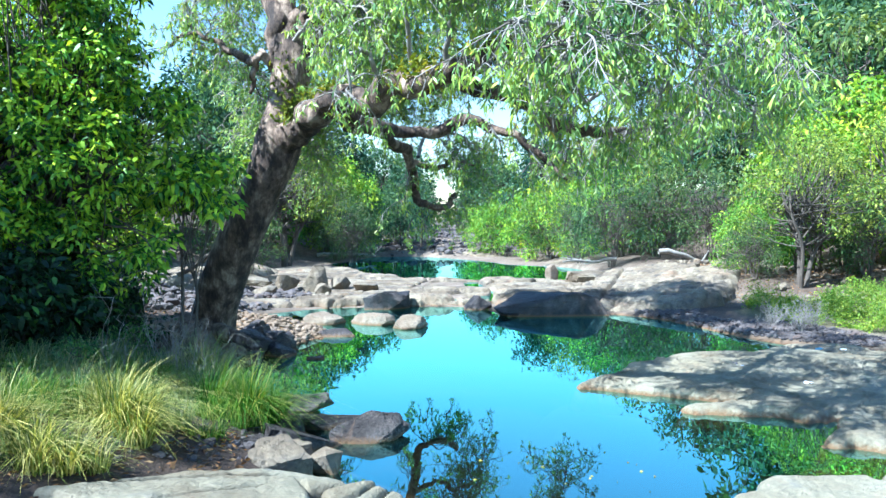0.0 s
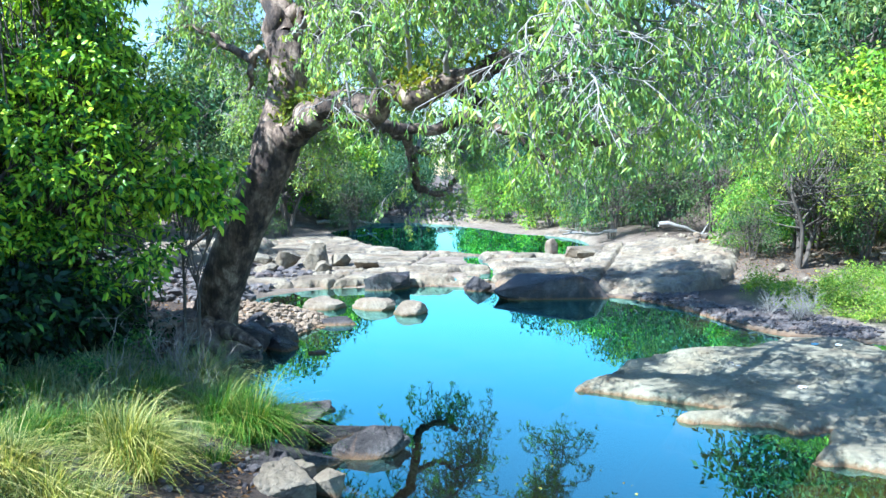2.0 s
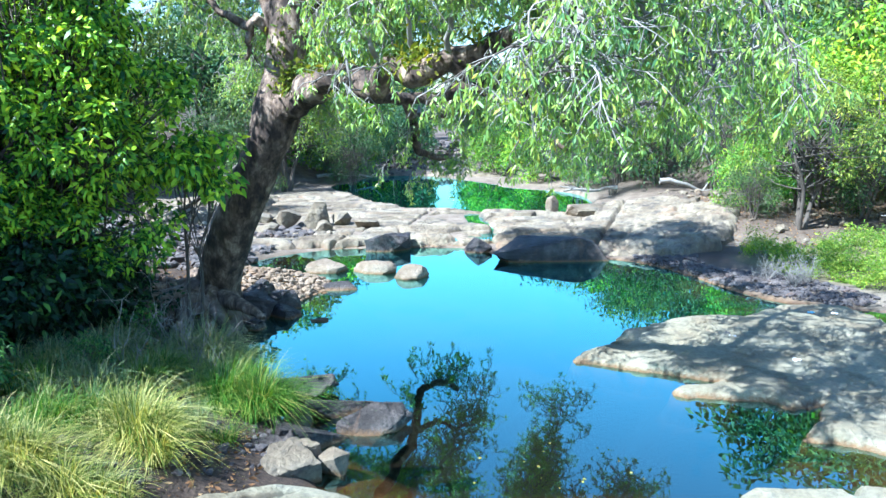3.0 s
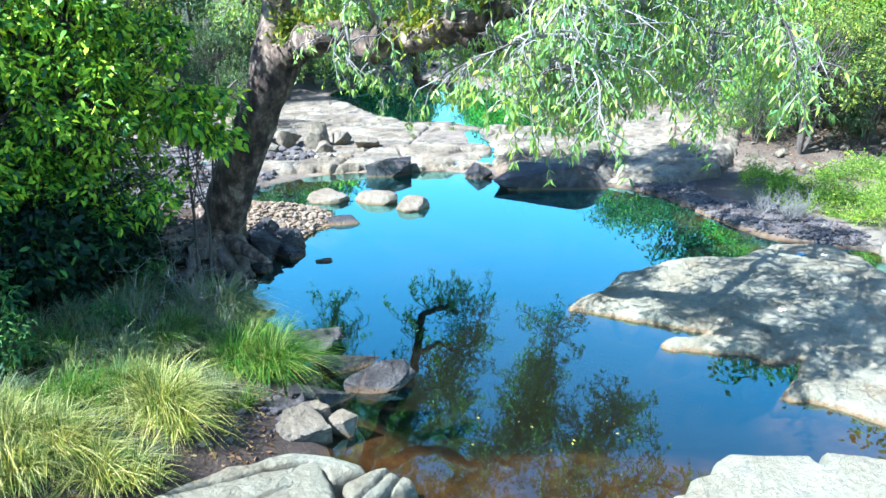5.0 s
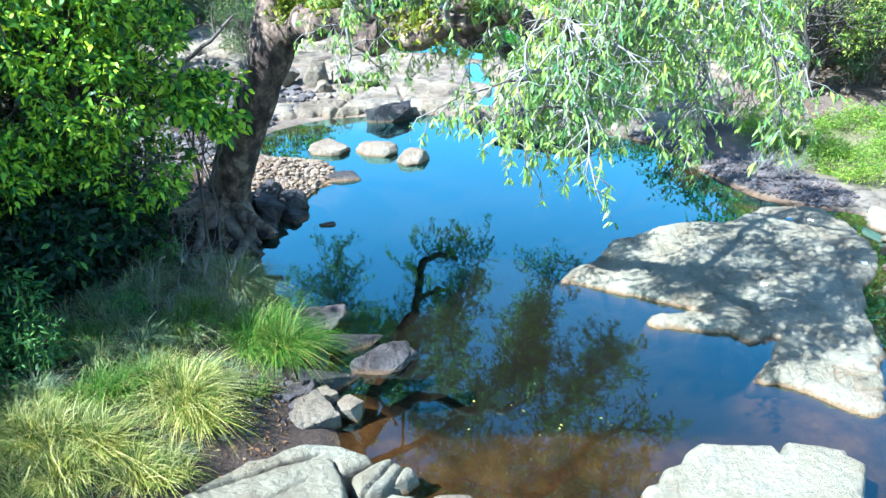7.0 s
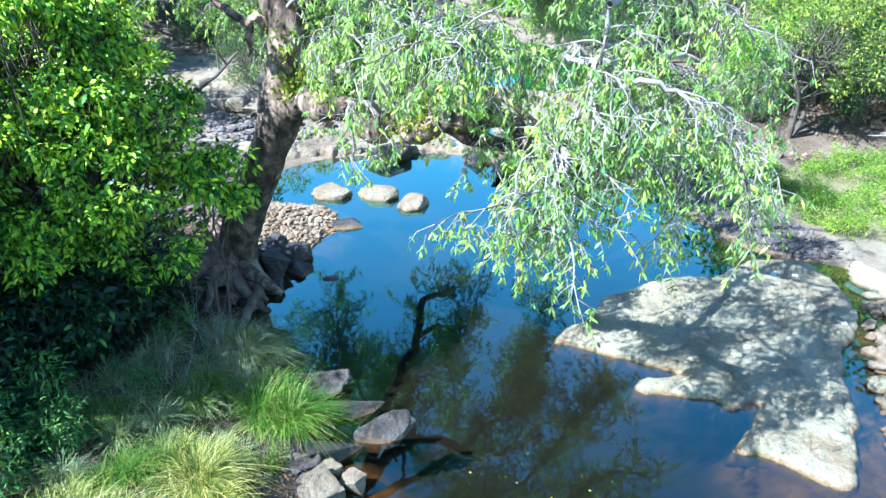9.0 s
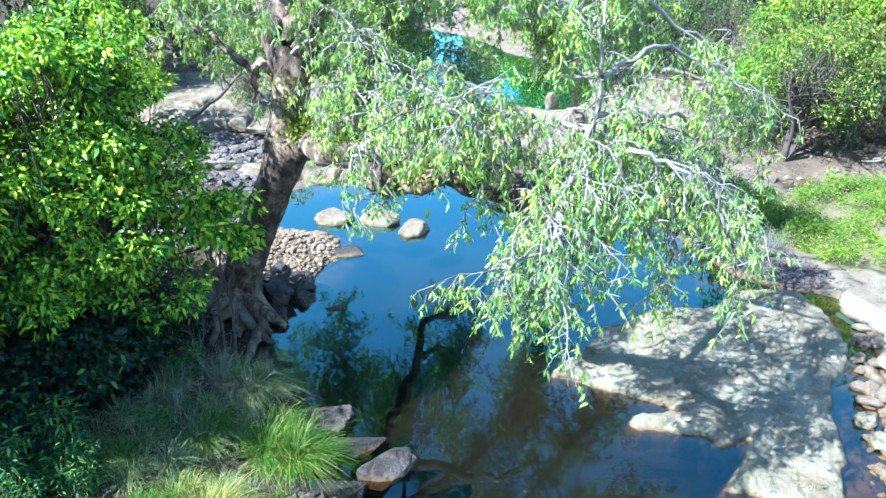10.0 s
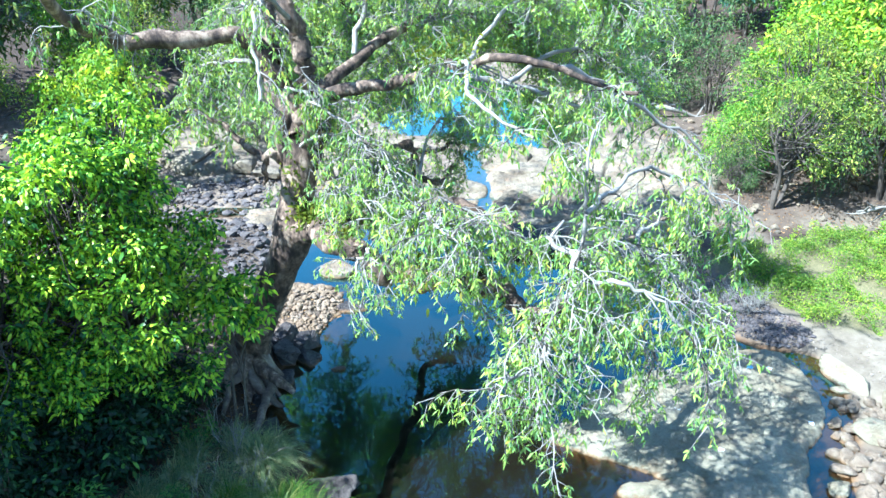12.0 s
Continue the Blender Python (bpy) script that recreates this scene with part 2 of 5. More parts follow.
STRAW = leaf_material("straw_blade", [(0.0, (0.03, 0.08, 0.01)), (0.35, (0.13, 0.18, 0.03)), (0.7, (0.38, 0.37, 0.10)), (1.0, (0.66, 0.60, 0.30))], glow=0.28)
DULLGRASS = leaf_material("dull_blade", [(0.0, (0.08, 0.14, 0.08)), (0.6, (0.21, 0.28, 0.14)), (1.0, (0.44, 0.41, 0.26))], glow=0.3)
WEED = leaf_material("weed_leaf", [(0.0, (0.02, 0.07, 0.03)), (0.6, (0.07, 0.18, 0.05)), (1.0, (0.18, 0.32, 0.07))], glow=0.25)
COVER = leaf_material("ground_cover_leaf", [(0.0, (0.09, 0.20, 0.03)), (0.6, (0.19, 0.31, 0.04)), (1.0, (0.35, 0.42, 0.07))], glow=0.35)
LITTER = leaf_material("dry_leaf", [(0.0, (0.12, 0.06, 0.03)), (0.6, (0.24, 0.13, 0.06)), (1.0, (0.40, 0.26, 0.14))], glow=0.15, rough=0.7)
FLOATING = leaf_material("fallen_yellow_leaf", [(0.0, (0.18, 0.13, 0.03)), (1.0, (0.32, 0.28, 0.05))], glow=0.1)


def ground_material():
    """Silt, gravel, leaf litter and bedrock, laid out by the two zone values that the sheet carries."""
    m, nodes, links, p = nodes_of("creek_ground")
    co = nodes.new("ShaderNodeTexCoord").outputs["Object"]
    big, mid, fine = (noise_of(nodes, links, s, 6, co, 0.65) for s in (0.5, 3.0, 26.0))
    rock = ramp_of(nodes, [(0.3, (0.09, 0.066, 0.048)), (0.5, (0.16, 0.125, 0.092)), (0.7, (0.23, 0.185, 0.14))])
    links.new(mid.outputs[0], rock.inputs[0])
    soil = ramp_of(nodes, [(0.3, (0.018, 0.012, 0.008)), (0.5, (0.045, 0.028, 0.018)), (0.7, (0.09, 0.06, 0.04))])
    links.new(fine.outputs[0], soil.inputs[0])
    silt = ramp_of(nodes, [(0.3, (0.045, 0.023, 0.008)), (0.5, (0.11, 0.056, 0.018)), (0.7, (0.20, 0.115, 0.035))])
    links.new(mid.outputs[0], silt.inputs[0])
    z1, z2, z3, z4, z5 = (nodes.new("ShaderNodeAttribute") for _ in range(5))
    z1.attribute_name, z2.attribute_name, z3.attribute_name, z4.attribute_name, z5.attribute_name = "bedrock", "silt", "turf", "depth_dark", "sand"
    col = mixed(nodes, links, "MIX", z1.outputs["Fac"], soil.outputs[0], rock.outputs[0])
    sand = ramp_of(nodes, [(0.3, (0.12, 0.097, 0.068)), (0.5, (0.175, 0.148, 0.108)), (0.7, (0.22, 0.19, 0.145))])
    links.new(mid.outputs[0], sand.inputs[0])
    col = mixed(nodes, links, "MIX", z5.outputs["Fac"], col, sand.outputs[0])
    turf = ramp_of(nodes, [(0.35, (0.08, 0.085, 0.03)), (0.65, (0.20, 0.17, 0.09))])
    links.new(fine.outputs[0], turf.inputs[0])
    col = mixed(nodes, links, "MIX", z3.outputs["Fac"], col, turf.outputs[0])
    col = mixed(nodes, links, "MIX", z2.outputs["Fac"], col, silt.outputs[0])
    # light lost in deep water is put into the bed as near-black
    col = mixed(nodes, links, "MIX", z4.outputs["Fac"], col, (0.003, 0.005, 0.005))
    drift = ramp_of(nodes, [(0.35, (0.75, 0.73, 0.72)), (0.65, (1.1, 1.1, 1.08))])
    links.new(big.outputs[0], drift.inputs[0])
    col = mixed(nodes, links, "MULTIPLY", 1.0, col, drift.outputs[0])
    links.new(col, p.inputs["Base Color"])
    p.inputs["Roughness"].default_value = 0.9
    u = nodes.new("ShaderNodeBump")
    u.inputs["Strength"].default_value, u.inputs["Distance"].default_value = 0.5, 0.06
    links.new(fine.outputs[0], u.inputs["Height"])
    links.new(u.outputs[0], p.inputs["Normal"])
    return m


def water_material():
    m, nodes, links, p = nodes_of("still_creek_water")
    nodes.remove(p)
    m.use_transparent_shadow = True
    clear = nodes.new("ShaderNodeBsdfTransparent")
    clear.inputs["Color"].default_value = (0.56, 0.50, 0.40, 1)
    shine = nodes.new("ShaderNodeBsdfGlossy")
    shine.inputs["Roughness"].default_value = 0.004
    shine.inputs["Color"].default_value = (0.46, 0.94, 0.96, 1)
    lean = nodes.new("ShaderNodeLayerWeight")
    lean.inputs["Blend"].default_value = 0.5
    curve = nodes.new("ShaderNodeMath")
    curve.operation = "POWER"
    curve.inputs[1].default_value = 2.4
    links.new(lean.outputs["Facing"], curve.inputs[0])
    f = nodes.new("ShaderNodeMath")
    f.operation = "MULTIPLY_ADD"
    f.use_clamp = True
    f.inputs[1].default_value, f.inputs[2].default_value = 1.27, 0.03
    links.new(curve.outputs[0], f.inputs[0])
    co = nodes.new("ShaderNodeTexCoord").outputs["Object"]
    n = noise_of(nodes, links, 1.6, 2, co)
    u = nodes.new("ShaderNodeBump")
    u.inputs["Strength"].default_value, u.inputs["Distance"].default_value = 0.02, 0.05
    links.new(n.outputs[0], u.inputs["Height"])
    links.new(u.outputs[0], shine.inputs["Normal"])
    mix = nodes.new("ShaderNodeMixShader")
    links.new(f.outputs[0], mix.inputs[0])
    links.new(clear.outputs[0], mix.inputs[1])
    links.new(shine.outputs[0], mix.inputs[2])
    links.new(mix.outputs[0], nodes["Material Output"].inputs[0])
    return m


GROUND, WATER = ground_material(), water_material()


def plain_material(name, colour, rough=0.5):
    m, nodes, links, p = nodes_of(name)
    n = noise_of(nodes, links, 30, 3)
    r = ramp_of(nodes, [(0.3, [c * 0.8 for c in colour]), (0.7, colour)])
    links.new(n.outputs[0], r.inputs[0])
    links.new(r.outputs[0], p.inputs["Base Color"])
    p.inputs["Roughness"].default_value = rough
    return m


# ---- the ground: one sheet with two pools and a creek bed ----
POOL = smooth_line([(0.2, 1.5), (-0.9, 4.5), (-1.3, 6.6), (-1.9, 8.0), (-2.5, 9.6), (-3.35, 10.7), (-3.7, 12.1), (-3.15, 13.6), (-2.75, 14.6), (-2.55, 15.4), (-3.0, 16.3),
                    (-4.6, 16.7), (-5.0, 18.3), (-3.8, 19.7), (-2.2, 20.2), (0.7, 20.1), (1.8, 18.7), (4.2, 18.5), (5.6, 17.2), (6.4, 14.6), (7.2, 13.5),
                    (8.3, 13.1), (8.6, 12.4), (8.15, 10.6), (7.35, 9.2), (7.0, 7.6), (7.2, 4.0), (5.0, 1.2), (2.5, 0.6)], 6, True)
UPPER = smooth_line([(-4.5, 46), (-5.2, 41.5), (-5.9, 38.5), (-3.8, 33.5), (-1.9, 29.6), (0.5, 29.1), (1.05, 27), (1.15, 20.9), (1.45, 20.9), (1.6, 27), (2.3, 28.4), (4.7, 27.4), (6.3, 29.8), (6.3, 34.6), (3.4, 37.5), (2.4, 40), (0.2, 44.4), (-2, 46.5)], 6, True)
UPPER_Z = 0.12
SLAB_LINE = [(1.93, 10.36), (2.75, 11.1), (3.05, 11.7), (3.4, 11.9), (4.6, 12.45), (5.6, 12.5), (6.5, 13.15), (7.6, 13.1), (7.85, 12.5), (7.9, 11.55), (7.5, 10.6), (6.9, 9.9), (6.35, 8.6), (6.0, 7.8),
             (5.5, 6.95), (5.05, 6.95), (4.55, 7.4), (4.2, 7.5), (4.25, 7.75), (4.95, 8.6), (4.42, 8.3), (4.2, 8.7), (3.7, 8.75), (3.11, 8.96), (3.35, 9.25), (4.0, 9.28), (3.5, 9.6), (2.6, 10.0)]
SLAB_EDGE = smooth_line(SLAB_LINE, 4, True)
TURF = smooth_line([(8.7, 14.8), (9.8, 13.9), (12.4, 13.0), (14.5, 15), (13.0, 17.8), (9.5, 18.2), (7.7, 18.0), (7.6, 16.6)], 6, True)


def creek_mid(y):
    return 0.2 + 0.5 * np.sin(y * 0.05)


def height(x, y):
    """The ground's height, and its shares of bedrock, silt and turf."""
    d = inside(POOL, x, y)
    d2 = inside(UPPER, x, y)
    rough = fbm(x * 0.6, y * 0.6, seed=3) - 0.5
    fine = fbm(x * 3.1, y * 3.1, seed=9) - 0.5
    left = step(-1.0, -3.5, x)
    off = np.abs(x - creek_mid(y))
    half = 6.5 - 2.0 * step(45, 70, y) + 5.5 * step(18, 24, y) * step(40, 28, y)
    bank = np.clip(off - half - 5.5 * (x > 0) * step(24, 19, y), 0, None)
    # beside the lower pool
    out = np.clip(-d, 0, None)
    east = step(-0.5, 2.5, x)
    low = (1 - east) * (0.30 * (1 - np.exp(-out / 0.5)) + 0.55 * step(0.2, 3.0, out)) + east * (0.06 + 0.06 * np.clip(out, 0, 2.2) + 0.18 * step(1.5, 5, out))
    # the ledge, a shelf of bedrock that steps up towards the upper pool
    tier = fbm(x * 0.35 + 5, y * 0.5, seed=21, octaves=3) * 1.9
    tier = np.floor(tier * 4) / 4 + step(0.0, 0.5, (tier * 4) % 1) / 4
    shelf = 0.03 + 0.06 * tier * step(20.5, 23, y) + 0.17 * np.clip(x - 5.2, 0, 4) * step(18.5, 21, y)
    up = step(18.2, 20.6, y)
    far = UPPER_Z + 0.12 + 0.012 * np.clip(y - 46, 0, 220) + 0.30 * (tier - 0.7) * step(110, 40, y)
    land = low * (1 - up) + shelf * up
    land = land * (1 - step(40, 48, y)) + far * step(40, 48, y)
    land = land + 0.30 * bank / (1 + 0.02 * bank) * step(0, 6, bank) * step(10, 24, y + 0.4 * bank) + 0.10 * rough + 0.04 * fine
    bed = -0.10 - 1.0 * step(0.1, 1.5, d) * (0.15 + 0.85 * step(6.5, 8.7, y)) * (1 - 0.93 * step(6.0, 7.4, x - 0.25 * np.clip(y - 9, 0, 4))) + 0.10 * rough + 0.03 * fine
    z = np.where(d > 0, bed, np.maximum(land, 0.03))
    bed = bed * (0.28 + 0.72 * step(0.05, 0.9, -inside(SLAB_EDGE, x, y) + 0.8 * rough))
    z = np.where(d > 0, bed, z)
    s = step(-0.15, 0.25, d)
    z = np.where(np.abs(d) < 0.3, land * (1 - s) + np.minimum(bed, 0) * s, z)
    z = np.where(d2 > -0.3, z * (1 - step(-0.3, 0.1, d2)) + (UPPER_Z - 0.08 - 0.6 * step(0, 1.5, d2)) * step(-0.3, 0.1, d2), z)
    z = np.where((y > 21.3) & (d2 <= -0.3) & (np.abs(x) < 9), np.maximum(z, UPPER_Z + 0.03), z)
    t = inside(TURF, x, y)
    turf = step(-0.3, 0.3, t + 0.9 * rough)
    rockness = step(17.5, 20.5, y) * step(7.0, 3.0, bank) * (1 - 0.6 * step(50, 90, y)) * step(0.25, 0.5, fbm(x * 0.4, y * 0.4, seed=31) + 0.28) * (1 - 0.6 * step(7.5, 9.5, x))
    beach = step(1.6, 0.2, np.abs(d)) * (d < 0.2) * 0.7
    bedrock = np.clip(np.maximum(rockness, beach * step(12.5, 14, y)), 0, 1)
    bedrock = np.maximum(bedrock, 0.75 * step(6.5, 7.5, x) * step(19, 16, y) * step(13, 9, x))
    silt = np.maximum(step(-0.12, 0.08, d), step(-0.05, 0.3, d2))
    return z, bedrock * (1 - turf), silt, turf


def spread(stops):
    """Grid lines, with a spacing of its own in each stretch."""
    out = []
    for a, b, gap in stops:
        out.append(np.arange(a, b - 1e-6, gap))
    return np.concatenate(out + [[stops[-1][1]]])


def build_ground():
    xs = spread([(-900, -200, 100), (-200, -60, 14), (-60, -20, 2.0), (-20, -9, 0.5), (-9, 13, 0.12), (13, 24, 0.5), (24, 60, 2.0), (60, 200, 14), (200, 900, 100)])
    ys = spread([(-300, -60, 60), (-60, -4, 4), (-4, 4, 0.5), (4, 24, 0.12), (24, 50, 0.22), (50, 110, 1.0), (110, 260, 6), (260, 1500, 120)])
    gx, gy = np.meshgrid(xs, ys)
    z, bedrock, silt, turf = height(gx, gy)
    n, k = gx.shape
    i = np.arange((n - 1) * (k - 1))
    a = i // (k - 1) * k + i % (k - 1)
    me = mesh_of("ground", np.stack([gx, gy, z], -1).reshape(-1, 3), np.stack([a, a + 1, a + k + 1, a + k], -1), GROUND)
    # share of that darkening, growing with depth, with a patchy edge
    depth_dark = 0.99 * step(0.16, 0.36, -z - 0.18 * (fbm(gx * 0.7, gy * 0.7, seed=88) - 0.5)) * step(0.0, 0.4, silt)
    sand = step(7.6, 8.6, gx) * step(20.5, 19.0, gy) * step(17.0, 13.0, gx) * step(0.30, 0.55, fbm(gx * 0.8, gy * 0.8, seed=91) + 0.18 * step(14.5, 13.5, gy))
    for name, v in (("sand", sand), ("bedrock", bedrock), ("silt", silt), ("turf", turf), ("depth_dark", depth_dark)):
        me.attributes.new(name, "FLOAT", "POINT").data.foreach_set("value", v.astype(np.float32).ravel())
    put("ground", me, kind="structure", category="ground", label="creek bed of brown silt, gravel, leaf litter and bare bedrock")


build_ground()


def flat_water(name, x0, y0, x1, y1, z, label):
    v = [(x0, y0, z), (x1, y0, z), (x1, y1, z), (x0, y1, z)]
    put(name, mesh_of(name, v, [(0, 1, 2, 3)], WATER, False), kind="structure", category="water", label=label)


flat_water("water", -12, -6, 16, 20.75, 0.0, "still clear creek pool reflecting the blue sky")
flat_water("water", -8, 20.75, 7, 47.5, UPPER_Z, "still upper pool behind the rock ledge")


# ---- rock slabs: low sheets of sandstone that rise out of the water ----
def split_cells(u, v, seed):
    """A number for the cell in which each place lies, and how far it is from the cell's edge."""
    iu, iv = np.floor(u), np.floor(v)
    first, second, who = np.full(u.shape, 9.0), np.full(u.shape, 9.0), np.zeros(u.shape, int)
    for a in (-1, 0, 1):
        for b in (-1, 0, 1):
            cu, cv = iu + a, iv + b
            far = np.hypot(cu + 0.15 + 0.7 * _hash(cu, cv, cu * 0, seed) - u, cv + 0.15 + 0.7 * _hash(cu, cv, cu * 0 + 1, seed) - v)
            nearer = far < first
            second = np.where(nearer, first, np.minimum(second, far))
            who = np.where(nearer, (cu * 131 + cv).astype(int), who)
            first = np.where(nearer, far, first)
    return who, second - first


def pieces(who, there):
    """One number for each unbroken patch of alike cells; scraps join a neighbour."""
    who = np.where(there, who, -999999)
    for last in (False, False, True):
        lab = np.arange(who.size).reshape(who.shape)
        while True:
            old = lab.copy()
            for axis in (0, 1):
                for way in (1, -1):
                    near, same = np.roll(lab, way, axis), np.roll(who, way, axis) == who
                    edge_ = [slice(None)] * 2
                    edge_[axis] = 0 if way == 1 else -1
                    same[tuple(edge_)] = False
                    lab = np.where(same, np.minimum(lab, near), lab)
            if (lab == old).all():
                break
            lab = lab.ravel()[lab]
        if last:
            return lab
        _, back, count = np.unique(lab, return_inverse=True, return_counts=True)
        small = (count[back].reshape(who.shape) < 60) & there
        for _ in range(12):
            for axis, way in ((0, 1), (1, 1), (0, -1), (1, -1)):
                near, ok = np.roll(who, way, axis), np.roll(there & ~small, way, axis)
                take = small & ok
                who, small = np.where(take, near, who), small & ~take
    return lab


def slab(name, outline, rise, material, label, edge=0.16, gap=0.05, wobble=0.10, cracks=(), seed=0, foot=1.1, relief=0.06, layers=0.0, category="rock", sharp=False, parent=None, grain=(1.1, 1.1), cells=None):
    """A slab with the given outline at the waterline. rise(x, y): its top. cracks: lines (x, y, angle, width, depth) across it.
    cells: length, width and uneven height of the plates into which it is split."""
    line = np.array(outline, float) if sharp else smooth_line(outline, 7, True)
    lo, hi = line.min(0) - 0.75, line.max(0) + 0.75
    gx, gy = np.meshgrid(np.arange(lo[0], hi[0], gap), np.arange(lo[1], hi[1], gap))
    d = inside(line, gx, gy) + wobble * (fbm(gx * 2.2, gy * 2.2, seed=seed) - 0.5) * 2 + 0.3 * wobble * (fbm(gx * 9, gy * 9, seed=seed + 5) - 0.5) * 2
    top = rise(gx, gy) + relief * 2 * (fbm(gx * grain[0], gy * grain[1], seed=seed + 1) - 0.5) + 0.35 * relief * (fbm(gx * 6, gy * 6, seed=seed + 2) - 0.5)
    vein = 1 - np.abs(2 * fbm(gx * 1.6, gy * 1.6, seed=seed + 4, octaves=3) - 1)
    top = top - (0.010 if sharp or material is LEDGE else 0.045) * np.clip((vein - 0.93) / 0.07, 0, 1) + (0.018 if sharp else 0.03) * (fbm(gx * 14, gy * 14, seed=seed + 6, octaves=2) - 0.5)
    if layers:
        k = top / layers + 1.2 * fbm(gx * 0.64 * grain[0], gy * 0.64 * grain[1], seed=seed + 3)
        top = top + layers * (np.floor(k) + step(0.0, 0.16, k % 1) - k)
    plate = np.zeros(gx.shape, int)
    if cells:
        long, wide, uneven = cells
        wx, wy = (0.9 * (fbm(gx * 0.8 + c, gy * 0.8, seed=seed + 11 + c, octaves=3) - 0.5) for c in (0, 7))
        plate, joint = split_cells(gx / long + wx, gy / wide + wy, seed)
        top = top + uneven * (_hash(plate, plate * 0, plate * 0, seed + 13) - 0.5) - 0.16 * np.exp(-((joint * wide / 0.09) ** 2))
    z = np.where(d > 0, top * (1 - np.exp(-d / edge)), d * 3.0)
    for cx, cy, angle, width, depth, *half in cracks:
        a = radians(angle)
        off = (gx - cx) * -math.sin(a) + (gy - cy) * math.cos(a) + 0.10 * (fbm(gx * 2, gy * 2, seed=seed + 7) - 0.5)
        along = (gx - cx) * math.cos(a) + (gy - cy) * math.sin(a)
        z = z - depth * np.exp(-(off / width) ** 2) * (d > -0.05) * (step(half[0], 0.8 * half[0], np.abs(along)) if half else 1)
    z = np.maximum(z, -foot)
    n, k = gx.shape
    i = np.arange((n - 1) * (k - 1))
    a = i // (k - 1) * k + i % (k - 1)
    quads = np.stack([a, a + 1, a + k + 1, a + k], -1)
    keep = (d.ravel()[quads].max(1) > -0.40)
    quads = quads[keep]
    used, quads = np.unique(quads, return_inverse=True)
    quads = quads.reshape(-1, 4)
    co = np.stack([gx, gy, z], -1).reshape(-1, 3)[used]
    mid = np.array([*(lo + hi) / 2, 0])
    if parent is not None:
        return put(name, mesh_of(name, co - np.array(parent.matrix_basis.translation), quads, material), parent)
    if cells:
        ob = put(name, None, m=pose(*mid), label=label, category=category)
        which = pieces(plate[:-1, :-1], keep.reshape(n - 1, k - 1))[keep.reshape(n - 1, k - 1)]
        for w in np.unique(which):
            mine, q = np.unique(quads[which == w], return_inverse=True)
            put("plate", mesh_of("plate", co[mine] - mid, q.reshape(-1, 4), material), ob)
        return ob
    return put(name, mesh_of(name, co - mid, quads, material), m=pose(*mid), label=label, category=category)


slab("rock_slab", SLAB_LINE,
     lambda x, y: 0.06 + 0.06 * step(2.0, 4.6, x) * step(6.4, 9.5, y) + 0.03 * step(6.3, 8.0, y + 0.3 * x - 3) + 0.03 * step(7.6, 6.9, y),
     SLAB, "broad pale sandstone slab with grey lichen stains in shallow water", seed=11, wobble=0.12, edge=0.06, relief=0.05, gap=0.04, layers=0.04,
     cracks=[(4.7, 8.55, 32, 0.03, 0.05, 0.7), (3.9, 9.42, 2, 0.03, 0.05, 0.5)])
slab("rock_slab", [(2.0, 4.6), (2.12, 5.40), (2.13, 5.58), (2.36, 5.66), (2.41, 5.82), (2.66, 5.91), (2.74, 6.08), (2.96, 6.22), (3.42, 6.17), (3.77, 6.14), (3.80, 6.02), (3.86, 6.03), (3.91, 6.22), (4.25, 6.13), (4.55, 6.02), (4.52, 5.93), (4.68, 5.80), (4.40, 5.35), (4.3, 4.0), (2.8, 3.6)],
     lambda x, y: 0.20 + 0.03 * (x - 2), SLAB, "flat pale sandstone slab bleached by the sun", seed=14, edge=0.022, relief=0.02, wobble=0.03, gap=0.025, sharp=True)
# the split slab on the near bank: plates that lie side by side and over one another
split_slab = put("rock_slab", None, m=pose(-1.4, 5.4, 0), label="layered pale grey sandstone slab split by cracks", category="rock")
for k, (outline, rise, cracks) in enumerate([
        ([(-2.9, 4.7), (-2.42, 5.35), (-2.23, 5.57), (-2.15, 5.69), (-1.95, 5.78), (-1.83, 5.95), (-1.62, 6.10), (-1.16, 6.12), (-0.83, 5.98), (-0.75, 5.84), (-1.07, 5.60), (-0.98, 5.26), (-0.95, 4.7), (-1.6, 4.2)], lambda x, y: 0.40 - 0.12 * (x + 1.6) - 0.16 * (y - 5.7),
         [(-1.92, 5.48, 36, 0.022, 0.14, 0.75), (-1.45, 5.75, 18, 0.014, 0.08, 0.3), (-1.14, 5.62, -58, 0.016, 0.10, 0.25), (-1.5, 5.95, 12, 0.01, 0.04, 0.3), (-1.7, 5.1, 50, 0.012, 0.05, 0.5)]),
        ([(-1.04, 5.57), (-0.79, 5.79), (-0.60, 5.91), (-0.50, 5.84), (-0.37, 5.84), (-0.28, 5.76), (-0.42, 5.64), (-0.52, 5.60), (-0.67, 5.44), (-0.92, 5.31)], lambda x, y: 0.34 - 0.30 * (x + 0.9) + 0.22 * (y - 5.6),
         [(-0.72, 5.6, 55, 0.015, 0.08, 0.4), (-0.5, 5.7, 60, 0.015, 0.08, 0.4)]),
        ([(-0.92, 5.26), (-0.68, 5.38), (-0.57, 5.47), (-0.38, 5.47), (-0.25, 5.51), (-0.33, 5.40), (-0.44, 5.34), (-0.50, 5.10), (-0.6, 4.7), (-0.9, 4.6)], lambda x, y: 0.22 - 0.15 * (x + 0.6) + 0.2 * (y - 5.3), [])]):
    slab("plate", outline, rise, SLAB, "", seed=171 + k, edge=0.02, relief=0.035, wobble=0.02, gap=0.02, sharp=True, parent=split_slab, foot=0.45, cracks=cracks)
